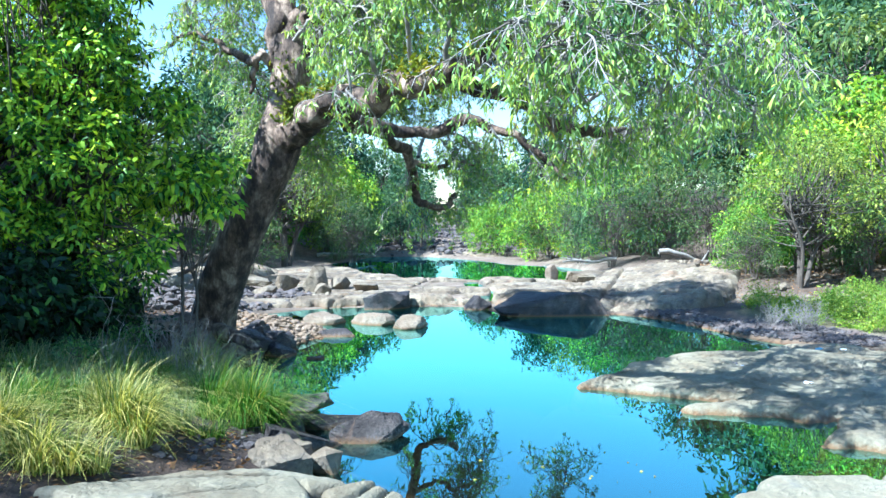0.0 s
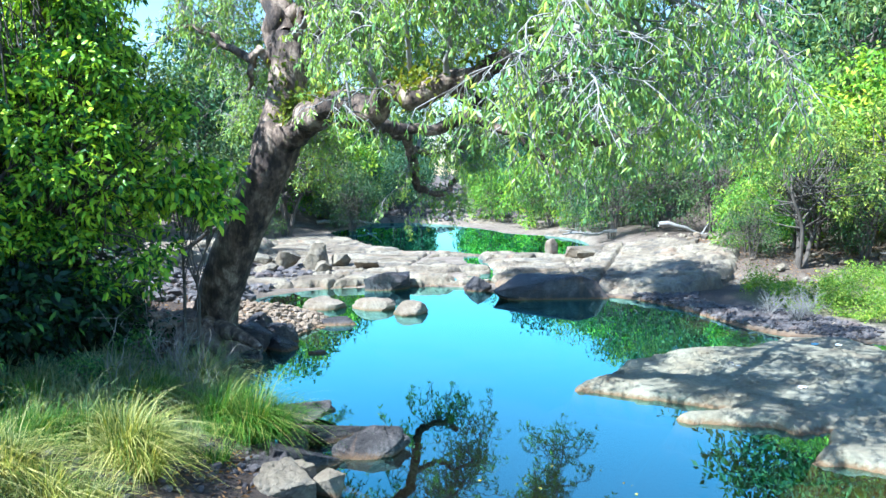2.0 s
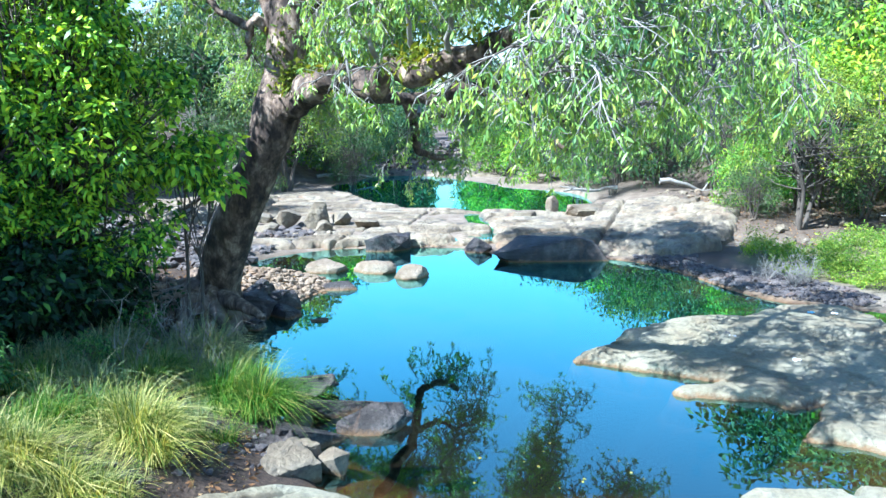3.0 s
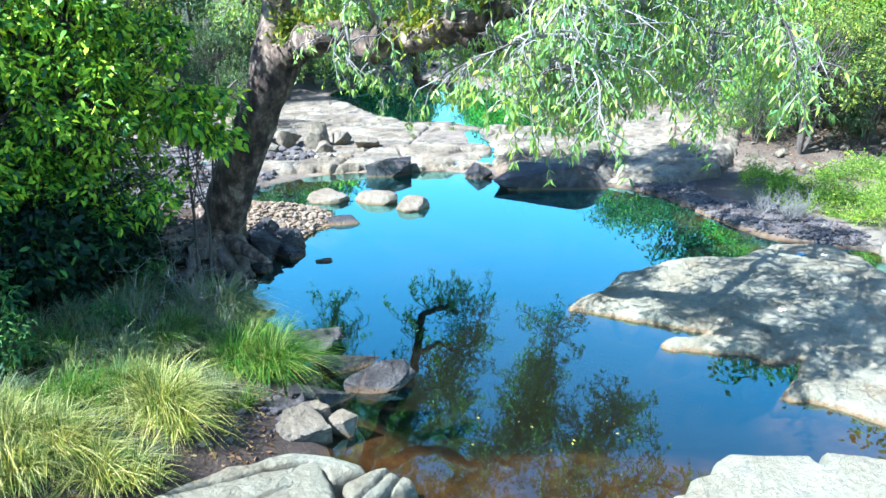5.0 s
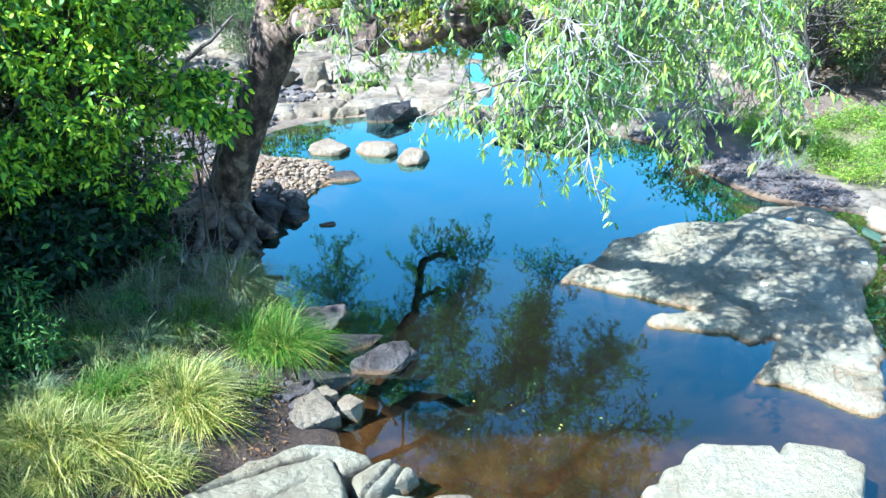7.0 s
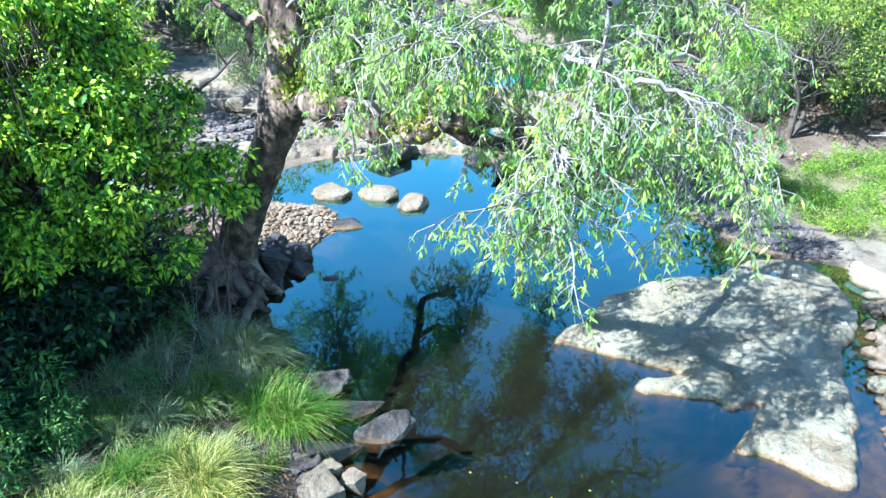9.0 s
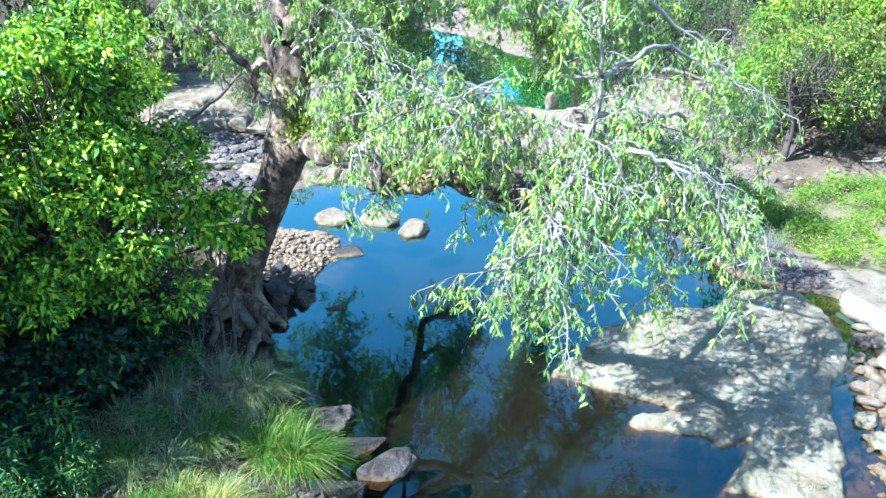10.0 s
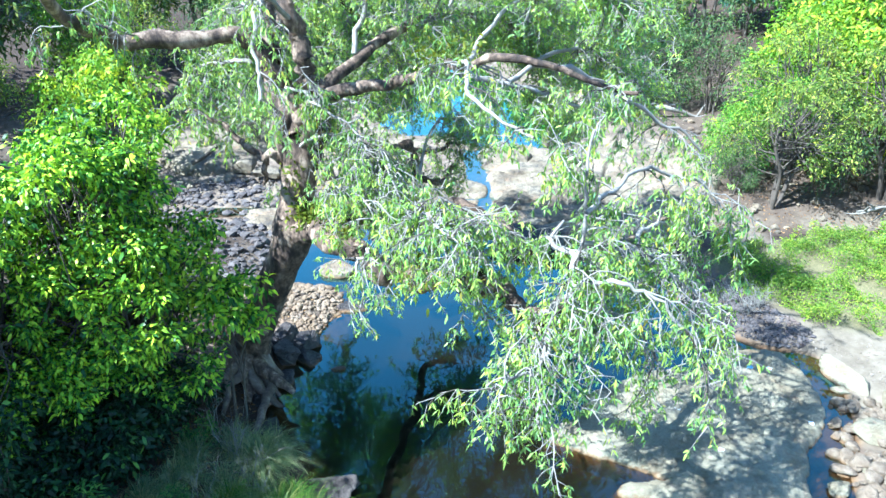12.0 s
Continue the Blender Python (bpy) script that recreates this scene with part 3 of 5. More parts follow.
# the bedrock that closes the pool upstream
slab("rock_ledge", [(-6.0, 19.4), (-4.4, 19.8), (-2.9, 20.3), (-1.0, 20.4), (1.15, 20.6), (1.3, 21.6), (1.25, 23.2), (-1.5, 23.3), (-3.5, 22.6), (-6.4, 21.6)],
     lambda x, y: 0.17 + 0.02 * np.clip(y - 20.2, 0, 3), LEDGE, "low weathered sandstone ledge across the creek", seed=23, gap=0.05, edge=0.05, layers=0.05, relief=0.07, wobble=0.3, grain=(0.3, 1.5), cells=(3.6, 0.9, 0.2), cracks=[(-3.0, 21, 75, 0.05, 0.2), (-1.2, 21, 100, 0.05, 0.2), (-2.5, 21.6, 5, 0.06, 0.15)])
slab("rock_ledge", [(-4.2, 23.4), (-2.0, 23.2), (0.2, 23.6), (1.25, 25.2), (1.2, 28.2), (-1.8, 28.9), (-3.9, 32.6), (-5.9, 36.8), (-7.5, 36.5), (-8.5, 31.5), (-7.2, 26.5), (-5.5, 24.8)],
     lambda x, y: 0.24 - 0.03 * (x + 2) * step(-2, 1, x) - 0.06 * step(27, 29, y + 0.6 * x), LEDGE, "long sunlit sandstone ledge beside the upper pool", seed=25, gap=0.07, edge=0.06, layers=0.0, relief=0.08, wobble=0.35, grain=(0.25, 1.1), cells=(4.4, 1.2, 0.2), cracks=[(-2.0, 25, 20, 0.1, 0.3), (-3, 28, -15, 0.1, 0.3), (-1, 24.5, 80, 0.08, 0.3)])
slab("rock_ledge", [(1.55, 18.25), (2.6, 18.15), (4.2, 18.5), (5.6, 18.2), (7.2, 18.6), (8.8, 20.5), (9.6, 23.0), (8.6, 26.0), (6.6, 27.6), (4.6, 26.9), (1.7, 27.8), (1.5, 24.5), (1.6, 21.5), (1.5, 19.6)],
     lambda x, y: 0.24 + 0.01 * np.clip(y - 18.5, 0, 5) + 0.16 * np.clip(x - 5.0, 0, 4), LEDGE, "rounded bedrock mass of grey sandstone by the pool", seed=27, gap=0.06, edge=0.10, layers=0.06, relief=0.11, wobble=0.3, grain=(0.3, 1.2), cells=(4.0, 1.5, 0.2),
     cracks=[(4.3, 19.5, 70, 0.07, 0.2), (5.0, 21.5, 15, 0.07, 0.25)])
slab("rock_ledge", [(-10.5, 25.0), (-8.2, 24.4), (-7.0, 27.0), (-7.8, 31.5), (-11.5, 33.5), (-13.0, 29.5)],
     lambda x, y: 0.55 + 0 * x, LEDGE, "flat pale bedrock shelf beside the creek", seed=29, gap=0.10, edge=0.2, layers=0.12, relief=0.12, wobble=0.2, cells=(3.0, 1.4, 0.2))
for k, (x, y, r) in enumerate([(-1.0, 48.5, 3.2), (4.0, 46.5, 3.4), (7.0, 42, 2.4), (-4, 52, 2.2), (1.5, 55, 2.6), (7.8, 36.5, 2.2), (-2, 62, 2.5), (2.5, 70, 2.6)]):
    g = rnd(900 + k)
    slab("rock_ledge", [(x + r * (1.0 + 0.3 * g.rand()) * math.cos(a), y + r * 0.55 * (0.8 + 0.4 * g.rand()) * math.sin(a)) for a in np.linspace(0, 2 * math.pi, 9)[:-1]],
         lambda x, y: UPPER_Z + 0.22 + 0.014 * np.clip(y - 46, 0, 50) + 0 * x, LEDGE, "pale flat bedrock shelf in the creek bed", seed=60 + k, gap=0.16, edge=0.3, layers=0.12, relief=0.1, wobble=0.3, cells=(2.4, 1.0, 0.12))


def block_mesh(name, size, g, material, rough, corners_=22):
    """A broken block: the hull of a few corners, its edges worn and its faces roughened."""
    bm = bmesh.new()
    corners = g.uniform(-1, 1, (corners_, 3))
    corners /= (np.abs(corners) ** 5).sum(1, keepdims=True) ** 0.2 * g.uniform(1.0, 1.3, (corners_, 1))
    for c in corners:
        bm.verts.new(c)
    bmesh.ops.convex_hull(bm, input=bm.verts[:])
    bmesh.ops.delete(bm, geom=[v for v in bm.verts if not v.link_faces], context="VERTS")
    bmesh.ops.dissolve_limit(bm, angle_limit=radians(14), verts=bm.verts[:], edges=bm.edges[:])
    bmesh.ops.bevel(bm, geom=bm.edges[:], offset=0.045, segments=2, profile=0.6, affect="EDGES")
    bmesh.ops.triangulate(bm, faces=bm.faces[:])
    for reach in (0.5, 0.28, 0.16):
        bmesh.ops.subdivide_edges(bm, edges=[e for e in bm.edges if e.calc_length() > reach], cuts=1, use_grid_fill=True)
        bmesh.ops.triangulate(bm, faces=bm.faces[:])
    co = np.array([v.co[:] for v in bm.verts])
    k = int(g.randint(1000))
    beds = co[:, 2] * 3.5 + 0.8 * fbm(co[:, 0] + k, co[:, 1], seed=k)
    co = co * (1 - 0.6 * rough * step(0.75, 1.0, np.abs(2 * (beds % 1) - 1)))[:, None]
    co = co * (1 + 1.6 * rough * (fbm(co[:, 0] * 2.5 + k, co[:, 1] * 2.5, co[:, 2] * 2.5, k, 4) - 0.5))[:, None]
    co = co / np.abs(co).max(0) * np.array(size) / 2
    for v, c in zip(bm.verts, co):
        v.co = c
    bm.normal_update()
    for e in bm.edges:
        e.smooth = not (len(e.link_faces) == 2 and e.calc_face_angle() > radians(24))
    me = bpy.data.meshes.new(name)
    bm.to_mesh(me)
    bm.free()
    me.polygons.foreach_set("use_smooth", np.full(len(me.polygons), True))
    me.materials.append(material)
    return me


def boulder_mesh(name, size, seed, material, cuts=16, detail=4, rough=0.10, smoothness=True, square=0):
    """A boulder: a ball, or with square a block, cut by flat faces, then roughened."""
    g = rnd(seed)
    if square >= 4:
        return block_mesh(name, size, g, material, rough, cuts if cuts < 16 else 20)
    bm = bmesh.new()
    bmesh.ops.create_icosphere(bm, subdivisions=detail, radius=1.0)
    co = np.array([v.co[:] for v in bm.verts])
    if square:
        co = co / (np.abs(co) ** square).sum(1, keepdims=True) ** (1 / square)
    for _ in range(cuts):
        n = g.normal(size=3)
        n[2] *= 0.7
        n /= np.linalg.norm(n)
        over = co @ n - (g.uniform(0.62, 0.98) if square else g.uniform(0.32, 0.72))
        co = co - np.clip(over, 0, None)[:, None] * n * 0.93
    beds = co[:, 2] * 5 + 0.8 * fbm(co[:, 0] * 1.2, co[:, 1] * 1.2, seed=seed + 9)
    co = co * (1 - 0.5 * rough * step(0.7, 1.0, np.abs(2 * (beds % 1) - 1)))[:, None]
    n = fbm(co[:, 0] * 1.7 + seed, co[:, 1] * 1.7, co[:, 2] * 1.7, seed, 5) - 0.5
    co = co * (1 + rough * 2 * n + 1.3 * rough * (fbm(co[:, 0] * 6, co[:, 1] * 7, co[:, 2] * 7 + seed, seed, 3) - 0.5))[:, None]
    co = co / np.abs(co).max(0) * np.array(size) / 2
    for v, c in zip(bm.verts, co):
        v.co = c
    me = bpy.data.meshes.new(name)
    bm.to_mesh(me)
    bm.free()
    me.polygons.foreach_set("use_smooth", np.full(len(me.polygons), smoothness))
    me.materials.append(material)
    return me


def boulder(name, at, size, turn, seed, material, label, group="", tilt=0, **how):
    return put(name, boulder_mesh(name, size, seed, material, **how), m=pose(*at, tilt, 0, turn), label=label, category="rock", group=group)


# stones standing in the pool
for at, size, turn, seed, mat_ in [((-2.9, 17.15, 0.05), (1.2, 0.8, 0.5), 5, 1, COBBLE), ((-1.72, 17.0, 0.04), (1.15, 0.8, 0.46), -8, 2, COBBLE), ((-0.82, 16.4, 0.05), (0.95, 0.75, 0.52), 20, 3, COBBLE)]:
    boulder("stone", at, size, turn, seed, mat_, "rounded pale sandstone stone standing in still water", group="stones in the pool", cuts=7, rough=0.12, square=2.6)
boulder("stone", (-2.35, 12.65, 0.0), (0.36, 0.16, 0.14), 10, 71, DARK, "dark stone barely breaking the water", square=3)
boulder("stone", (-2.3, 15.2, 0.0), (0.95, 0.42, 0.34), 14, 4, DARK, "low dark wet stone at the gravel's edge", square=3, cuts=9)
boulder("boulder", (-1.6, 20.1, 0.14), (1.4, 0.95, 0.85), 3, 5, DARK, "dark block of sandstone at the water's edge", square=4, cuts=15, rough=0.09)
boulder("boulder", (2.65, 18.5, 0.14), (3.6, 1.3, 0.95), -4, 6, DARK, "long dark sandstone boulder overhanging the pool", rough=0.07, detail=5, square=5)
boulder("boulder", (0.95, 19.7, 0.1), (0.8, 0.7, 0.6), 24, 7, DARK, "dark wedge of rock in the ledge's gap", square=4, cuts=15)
boulder("boulder", (-4.3, 23.5, 0.48), (0.9, 0.7, 1.2), 12, 8, LEDGE, "upright pale boulder standing on the ledge", tilt=-8, square=4, cuts=14, rough=0.06)
for at, size, turn, seed in [((-5.3, 23.6, 0.4), (1.0, 0.8, 0.7), 40, 9), ((-3.5, 23.8, 0.38), (1.1, 0.8, 0.55), -20, 10), ((-6.4, 23.9, 0.4), (1.2, 0.9, 0.5), 10, 13), ((-3.9, 22.6, 0.3), (0.7, 0.5, 0.4), -35, 18), ((-5.7, 22.4, 0.3), (0.9, 0.6, 0.4), 15, 19), ((-2.6, 23.2, 0.32), (0.9, 0.5, 0.35), 8, 20), ((-7.4, 24.6, 0.45), (0.9, 0.8, 0.6), -15, 21)]:
    boulder("boulder", at, size, turn, seed, LEDGE, "angular pale boulder on the ledge", square=4, cuts=14, rough=0.06, group="blocks on the ledge")
boulder("boulder", (4.3, 27.4, 0.4), (0.6, 0.4, 0.75), 10, 12, COBBLE, "small pale boulder at the upper pool's rim", square=3, cuts=8)
boulder("boulder", (5.4, 25.5, 0.45), (1.9, 1.0, 0.5), 12, 15, LEDGE, "flat sandstone boulder on the bedrock", square=4, cuts=15)
# rocks along the near bank
for at, size, turn, seed in [((-1.6, 7.5, 0.1), (1.05, 0.5, 0.55), 40, 31), ((-1.95, 7.25, 0.12), (0.55, 0.4, 0.42), 15, 35), ((-0.85, 7.95, 0.06), (1.0, 0.48, 0.42), 34, 32), ((-1.35, 8.45, 0.04), (1.0, 0.42, 0.30), 4, 33), ((-2.05, 9.1, 0.03), (1.1, 0.65, 0.36), -16, 34), ((-1.75, 8.0, 0.08), (0.5, 0.35, 0.34), 60, 36)]:
    boulder("bank_rock", at, size, turn, seed, BANKSTONE, "grey slanting sandstone block at the water's edge", group="bank rocks", rough=0.15, square=4, tilt=12, cuts=13)
for at, size, turn, seed in [((-1.6, 6.75, 0.12), (0.62, 0.55, 0.5), 10, 41), ((-1.2, 6.95, 0.08), (0.42, 0.32, 0.3), -20, 42), ((-1.55, 7.1, 0.1), (0.5, 0.3, 0.28), 15, 43), ((-1.95, 6.95, 0.1), (0.3, 0.25, 0.2), 0, 44), ((0.15, 5.25, 0.06), (0.9, 0.5, 0.4), 8, 45), ((-1.95, 7.25, 0.1), (0.34, 0.28, 0.24), 30, 46), ((-2.15, 6.55, 0.12), (0.26, 0.2, 0.18), 50, 47)]:
    boulder("bank_rock", at, size, turn, seed, LEDGE, "pale angular rock lying on the bank", group="bank rocks", rough=0.12, square=4, tilt=6, cuts=14)
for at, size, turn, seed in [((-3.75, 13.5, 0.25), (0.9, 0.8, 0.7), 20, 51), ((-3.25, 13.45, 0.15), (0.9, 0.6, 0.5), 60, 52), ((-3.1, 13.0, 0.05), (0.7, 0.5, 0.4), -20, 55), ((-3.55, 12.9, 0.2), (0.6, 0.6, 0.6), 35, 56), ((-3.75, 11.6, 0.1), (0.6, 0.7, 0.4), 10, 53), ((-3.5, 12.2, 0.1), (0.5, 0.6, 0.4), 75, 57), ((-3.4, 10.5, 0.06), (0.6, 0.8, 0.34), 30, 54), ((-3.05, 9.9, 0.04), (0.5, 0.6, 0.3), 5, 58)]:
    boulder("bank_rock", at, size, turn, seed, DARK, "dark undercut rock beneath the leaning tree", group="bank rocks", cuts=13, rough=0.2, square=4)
# rocks beside the side channel
for at, size, turn, seed in [((8.75, 12.1, 0.12), (0.75, 1.4, 0.5), 15, 61), ((9.3, 11.0, 0.15), (1.0, 1.3, 0.55), -12, 62), ((8.35, 11.75, 0.05), (0.5, 0.25, 0.2), -30, 63), ((7.0, 9.0, 0.03), (0.5, 0.4, 0.25), 20, 64), ((6.9, 8.5, 0.03), (0.45, 0.4, 0.25), 50, 65), ((8.2, 9.0, 0.08), (0.8, 0.9, 0.4), 5, 66), ((8.45, 10.2, 0.1), (0.9, 1.1, 0.4), 25, 67), ((7.6, 7.6, 0.06), (0.7, 0.8, 0.35), -20, 68), ((7.75, 9.6, 0.04), (0.6, 0.45, 0.28), 70, 69)]:
    boulder("boulder", at, size, turn, seed, SLAB, "smooth pale rock beside the side channel", cuts=11, group="channel rocks")


# ---- loose stones ----
def pebble_shapes(count, seed):
    """Unit pebbles as vertices and one face list."""
    bm = bmesh.new()
    bmesh.ops.create_icosphere(bm, subdivisions=1, radius=1.0)
    base = np.array([v.co[:] for v in bm.verts])
    faces = np.array([[v.index for v in f.verts] for f in bm.faces])
    bm.free()
    g = rnd(seed)
    return [base * (1 + 0.18 * g.normal(size=(len(base), 1))) for _ in range(count)], faces


def scatter_stones(name, spots, sizes, material, label, seed, flat=0.6):
    """Many small stones in one mesh, lying on the ground at the spots."""
    g = rnd(seed)
    shapes, faces = pebble_shapes(12, seed)
    z = height(spots[:, 0], spots[:, 1])[0]
    vs, fs = [], []
    for k, ((x, y), s, h) in enumerate(zip(spots, sizes, z)):
        v = shapes[k % 12] * np.array([s, s * g.uniform(0.6, 1.0), s * flat]) / 2
        a = g.uniform(0, 6.28)
        c, n = math.cos(a), math.sin(a)
        v = np.stack([v[:, 0] * c - v[:, 1] * n, v[:, 0] * n + v[:, 1] * c, v[:, 2]], -1) + (x, y, h + s * flat * 0.22)
        vs.append(v)
        fs.append(faces + len(faces) // 2 * k + 2 * k)
    put(name, mesh_of(name, np.vstack(vs), np.vstack(fs), material, False), kind="stuff", label=label, category="stones")


def spots_in(outline, count, seed):
    line = smooth_line(outline, 5, True)
    g = rnd(seed)
    p = g.uniform(line.min(0), line.max(0), (count * 4, 2))
    return p[inside(line, p[:, 0], p[:, 1]) > 0][:count]


def stone_patch(outline, count, small, large, material, label, seed):
    p = spots_in(outline, count, seed)
    s = small * (large / small) ** (rnd(seed + 1).rand(len(p)) ** 2.2)
    scatter_stones("loose_stones", p, s, material, label, seed)


stone_patch([(-4.7, 13.6), (-3.3, 13.7), (-2.7, 14.6), (-2.5, 15.4), (-2.9, 16.2), (-4.6, 16.4), (-5.4, 15)], 3600, 0.03, 0.19, GRAVEL, "tan gravel bar beside the tree", 101)
stone_patch([(-9, 15), (-5.2, 14), (-5, 19), (-4.2, 22.5), (-9, 23.5)], 2600, 0.05, 0.42, SHINGLE, "broken grey rocks and shingle behind the tree", 102)
stone_patch([(5.0, 18.6), (6.3, 15.0), (7.2, 13.6), (8.3, 13.3), (8.6, 14.2), (6.6, 16.8), (6.6, 18.4)], 2600, 0.05, 0.20, SHINGLE, "dark grey shingle along the bank", 103)
stone_patch([(8.2, 13.4), (9.0, 12.7), (9.2, 9), (8.2, 6), (11, 7), (12.5, 12), (9.5, 13.4), (8.4, 14.2)], 2600, 0.02, 0.09, SAND, "sandy gravel below the turf", 104)
stone_patch([(-3.4, 4.8), (-2.4, 6.0), (-1.6, 6.8), (-1.8, 7.6), (-2.6, 7.4), (-3.6, 6.0)], 380, 0.03, 0.16, SHINGLE, "wet gravel between the grass and the rocks", 106)
stone_patch([(-14, 23), (-7, 22.5), (-6, 26), (-9, 34), (-16, 34)], 350, 0.1, 0.6, LEDGE, "tumbled pale rocks on the bedrock", 107)
stone_patch([(-4.5, 46.5), (5, 46.5), (6, 60), (5, 100), (-4, 100), (-5, 60)], 1500, 0.15, 0.9, SHINGLE, "dry stony creek bed", 108)


stone_patch([(7.5, 18.8), (9.5, 18.9), (14, 19), (15, 27), (9, 29), (9.2, 23)], 420, 0.06, 0.5, LEDGE, "broken rocks and dry litter on the far bank", 109)
stone_patch([(-6.5, 20.8), (-2, 22.2), (0.6, 22.5), (0.4, 24), (-3, 24.2), (-7, 24)], 60, 0.08, 0.34, LEDGE, "loose angular blocks on the ledge", 110)


def channel_cobbles():
    p = spots_in([(6.35, 7.4), (6.7, 8.6), (7.4, 10.0), (8.0, 11.4), (9.0, 11.0), (8.5, 8.6), (7.8, 6.9), (6.5, 6.6)], 290, 111)
    g = rnd(112)
    shapes = [boulder_mesh("cobble", (1, 0.8, 0.55), 300 + k, COBBLE, cuts=6, detail=2) for k in range(6)]
    z = height(p[:, 0], p[:, 1])[0]
    for k, (x, y) in enumerate(p):
        s = 0.15 * 3.2 ** (g.rand() ** 1.5)
        ob = put("cobble", shapes[k % 6], m=Matrix.LocRotScale((x, y, max(z[k], -0.07) + 0.22 * s), Euler((0, 0, g.uniform(0, 6.28))), (s, s, s)),
                 label="pale river cobble in the side channel", category="stone", group="side channel cobbles")


channel_cobbles()


# ---- plants: branches and leaves ----
class Wood:
    """Collects tubes into one mesh."""

    def __init__(self):
        self.v, self.f, self.n = [], [], 0

    def tube(self, pts, radii, sides=7, lump=0.0, seed=0):
        pts, radii = np.asarray(pts, float), np.asarray(radii, float)
        way = np.gradient(pts, axis=0)
        way /= np.linalg.norm(way, axis=1, keepdims=True) + 1e-9
        ref = np.array([0.0, 1.0, 0.0]) if abs(way[0][2]) > 0.8 else np.array([0.0, 0.0, 1.0])
        a = np.linspace(0, 2 * np.pi, sides, endpoint=False)
        side = np.cross(way, ref)
        side /= np.linalg.norm(side, axis=1, keepdims=True) + 1e-9
        up = np.cross(side, way)
        ring = pts[:, None] + (side[:, None] * np.cos(a)[None, :, None] + up[:, None] * np.sin(a)[None, :, None]) * radii[:, None, None]
        if lump:
            r = ring.reshape(-1, 3)
            k = lump * 2 * (fbm(r[:, 0] * 2.3, r[:, 1] * 2.3, r[:, 2] * 1.3, seed, 4) - 0.5) + 0.5 * lump * (vnoise(r[:, 0] * 13, r[:, 1] * 13, r[:, 2] * 3, seed) - 0.5)
            ring = ring + (ring - pts[:, None]) * k.reshape(ring.shape[:2])[..., None]
        m = len(pts)
        i = np.arange((m - 1) * sides)
        b, c = i // sides * sides, i % sides
        n = (c + 1) % sides
        self.v += [ring.reshape(-1, 3)]
        self.f += [np.stack([b + c, b + n, b + sides + n, b + sides + c], -1) + self.n]
        self.n += m * sides
        return self

    def mesh(self, name, material):
        return mesh_of(name, np.vstack(self.v), np.vstack(self.f), material)


def leaf_mesh(name, at, way, length, width, material, seed=0, droop=0.25, full=True, level=0.0):
    """Leaves in one mesh, each a folded lance shape that bends towards its tip. at, way: one row a leaf. level: how far they turn their faces up."""
    g = rnd(seed)
    n = len(at)
    way = way / (np.linalg.norm(way, axis=1, keepdims=True) + 1e-9)
    side = np.cross(way, g.normal(size=(n, 3)) + np.array([0, 0, level]))
    side /= np.linalg.norm(side, axis=1, keepdims=True) + 1e-9
    up = np.cross(side, way)
    L, W = length[:, None], width[:, None] / 2
    down = np.array([0, 0, -1.0])
    tip = at + way * L + down * L * droop
    if full:
        p1, p2 = at + way * L * 0.33 + down * L * droop * 0.12, at + way * L * 0.68 + down * L * droop * 0.45
        v = np.stack([at, p1 + side * W + up * W * 0.35, p1 - side * W + up * W * 0.35, p2 + side * W * 0.8 + up * W * 0.3, p2 - side * W * 0.8 + up * W * 0.3, tip], 1)
        tri = np.array([[0, 1, 2], [1, 3, 4], [1, 4, 2], [3, 5, 4]])
        k = 6
    else:
        p1 = at + way * L * 0.45 + down * L * droop * 0.2
        v = np.stack([at, p1 + side * W + up * W * 0.3, p1 - side * W + up * W * 0.3, tip], 1)
        tri = np.array([[0, 1, 2], [1, 3, 2]])
        k = 4
    f = (tri[None] + (np.arange(n) * k)[:, None, None]).reshape(-1, 3)
    return mesh_of(name, v.reshape(-1, 3), f, material, False)


def bent(start, way, length, g, sag=0.3, n=6, wander=0.25):
    """A wandering line that starts along way and sags."""
    way = np.array(way, float) / np.linalg.norm(way)
    p, out = np.array(start, float), [np.array(start, float)]
    for k in range(n):
        way = way + g.normal(size=3) * wander / n**0.5 + np.array([0, 0, -sag / n])
        way /= np.linalg.norm(way)
        p = p + way * length / n
        out.append(p)
    return np.array(out)


def radii_of(n, a, b, power=1.0):
    return a + (b - a) * np.linspace(0, 1, n) ** power


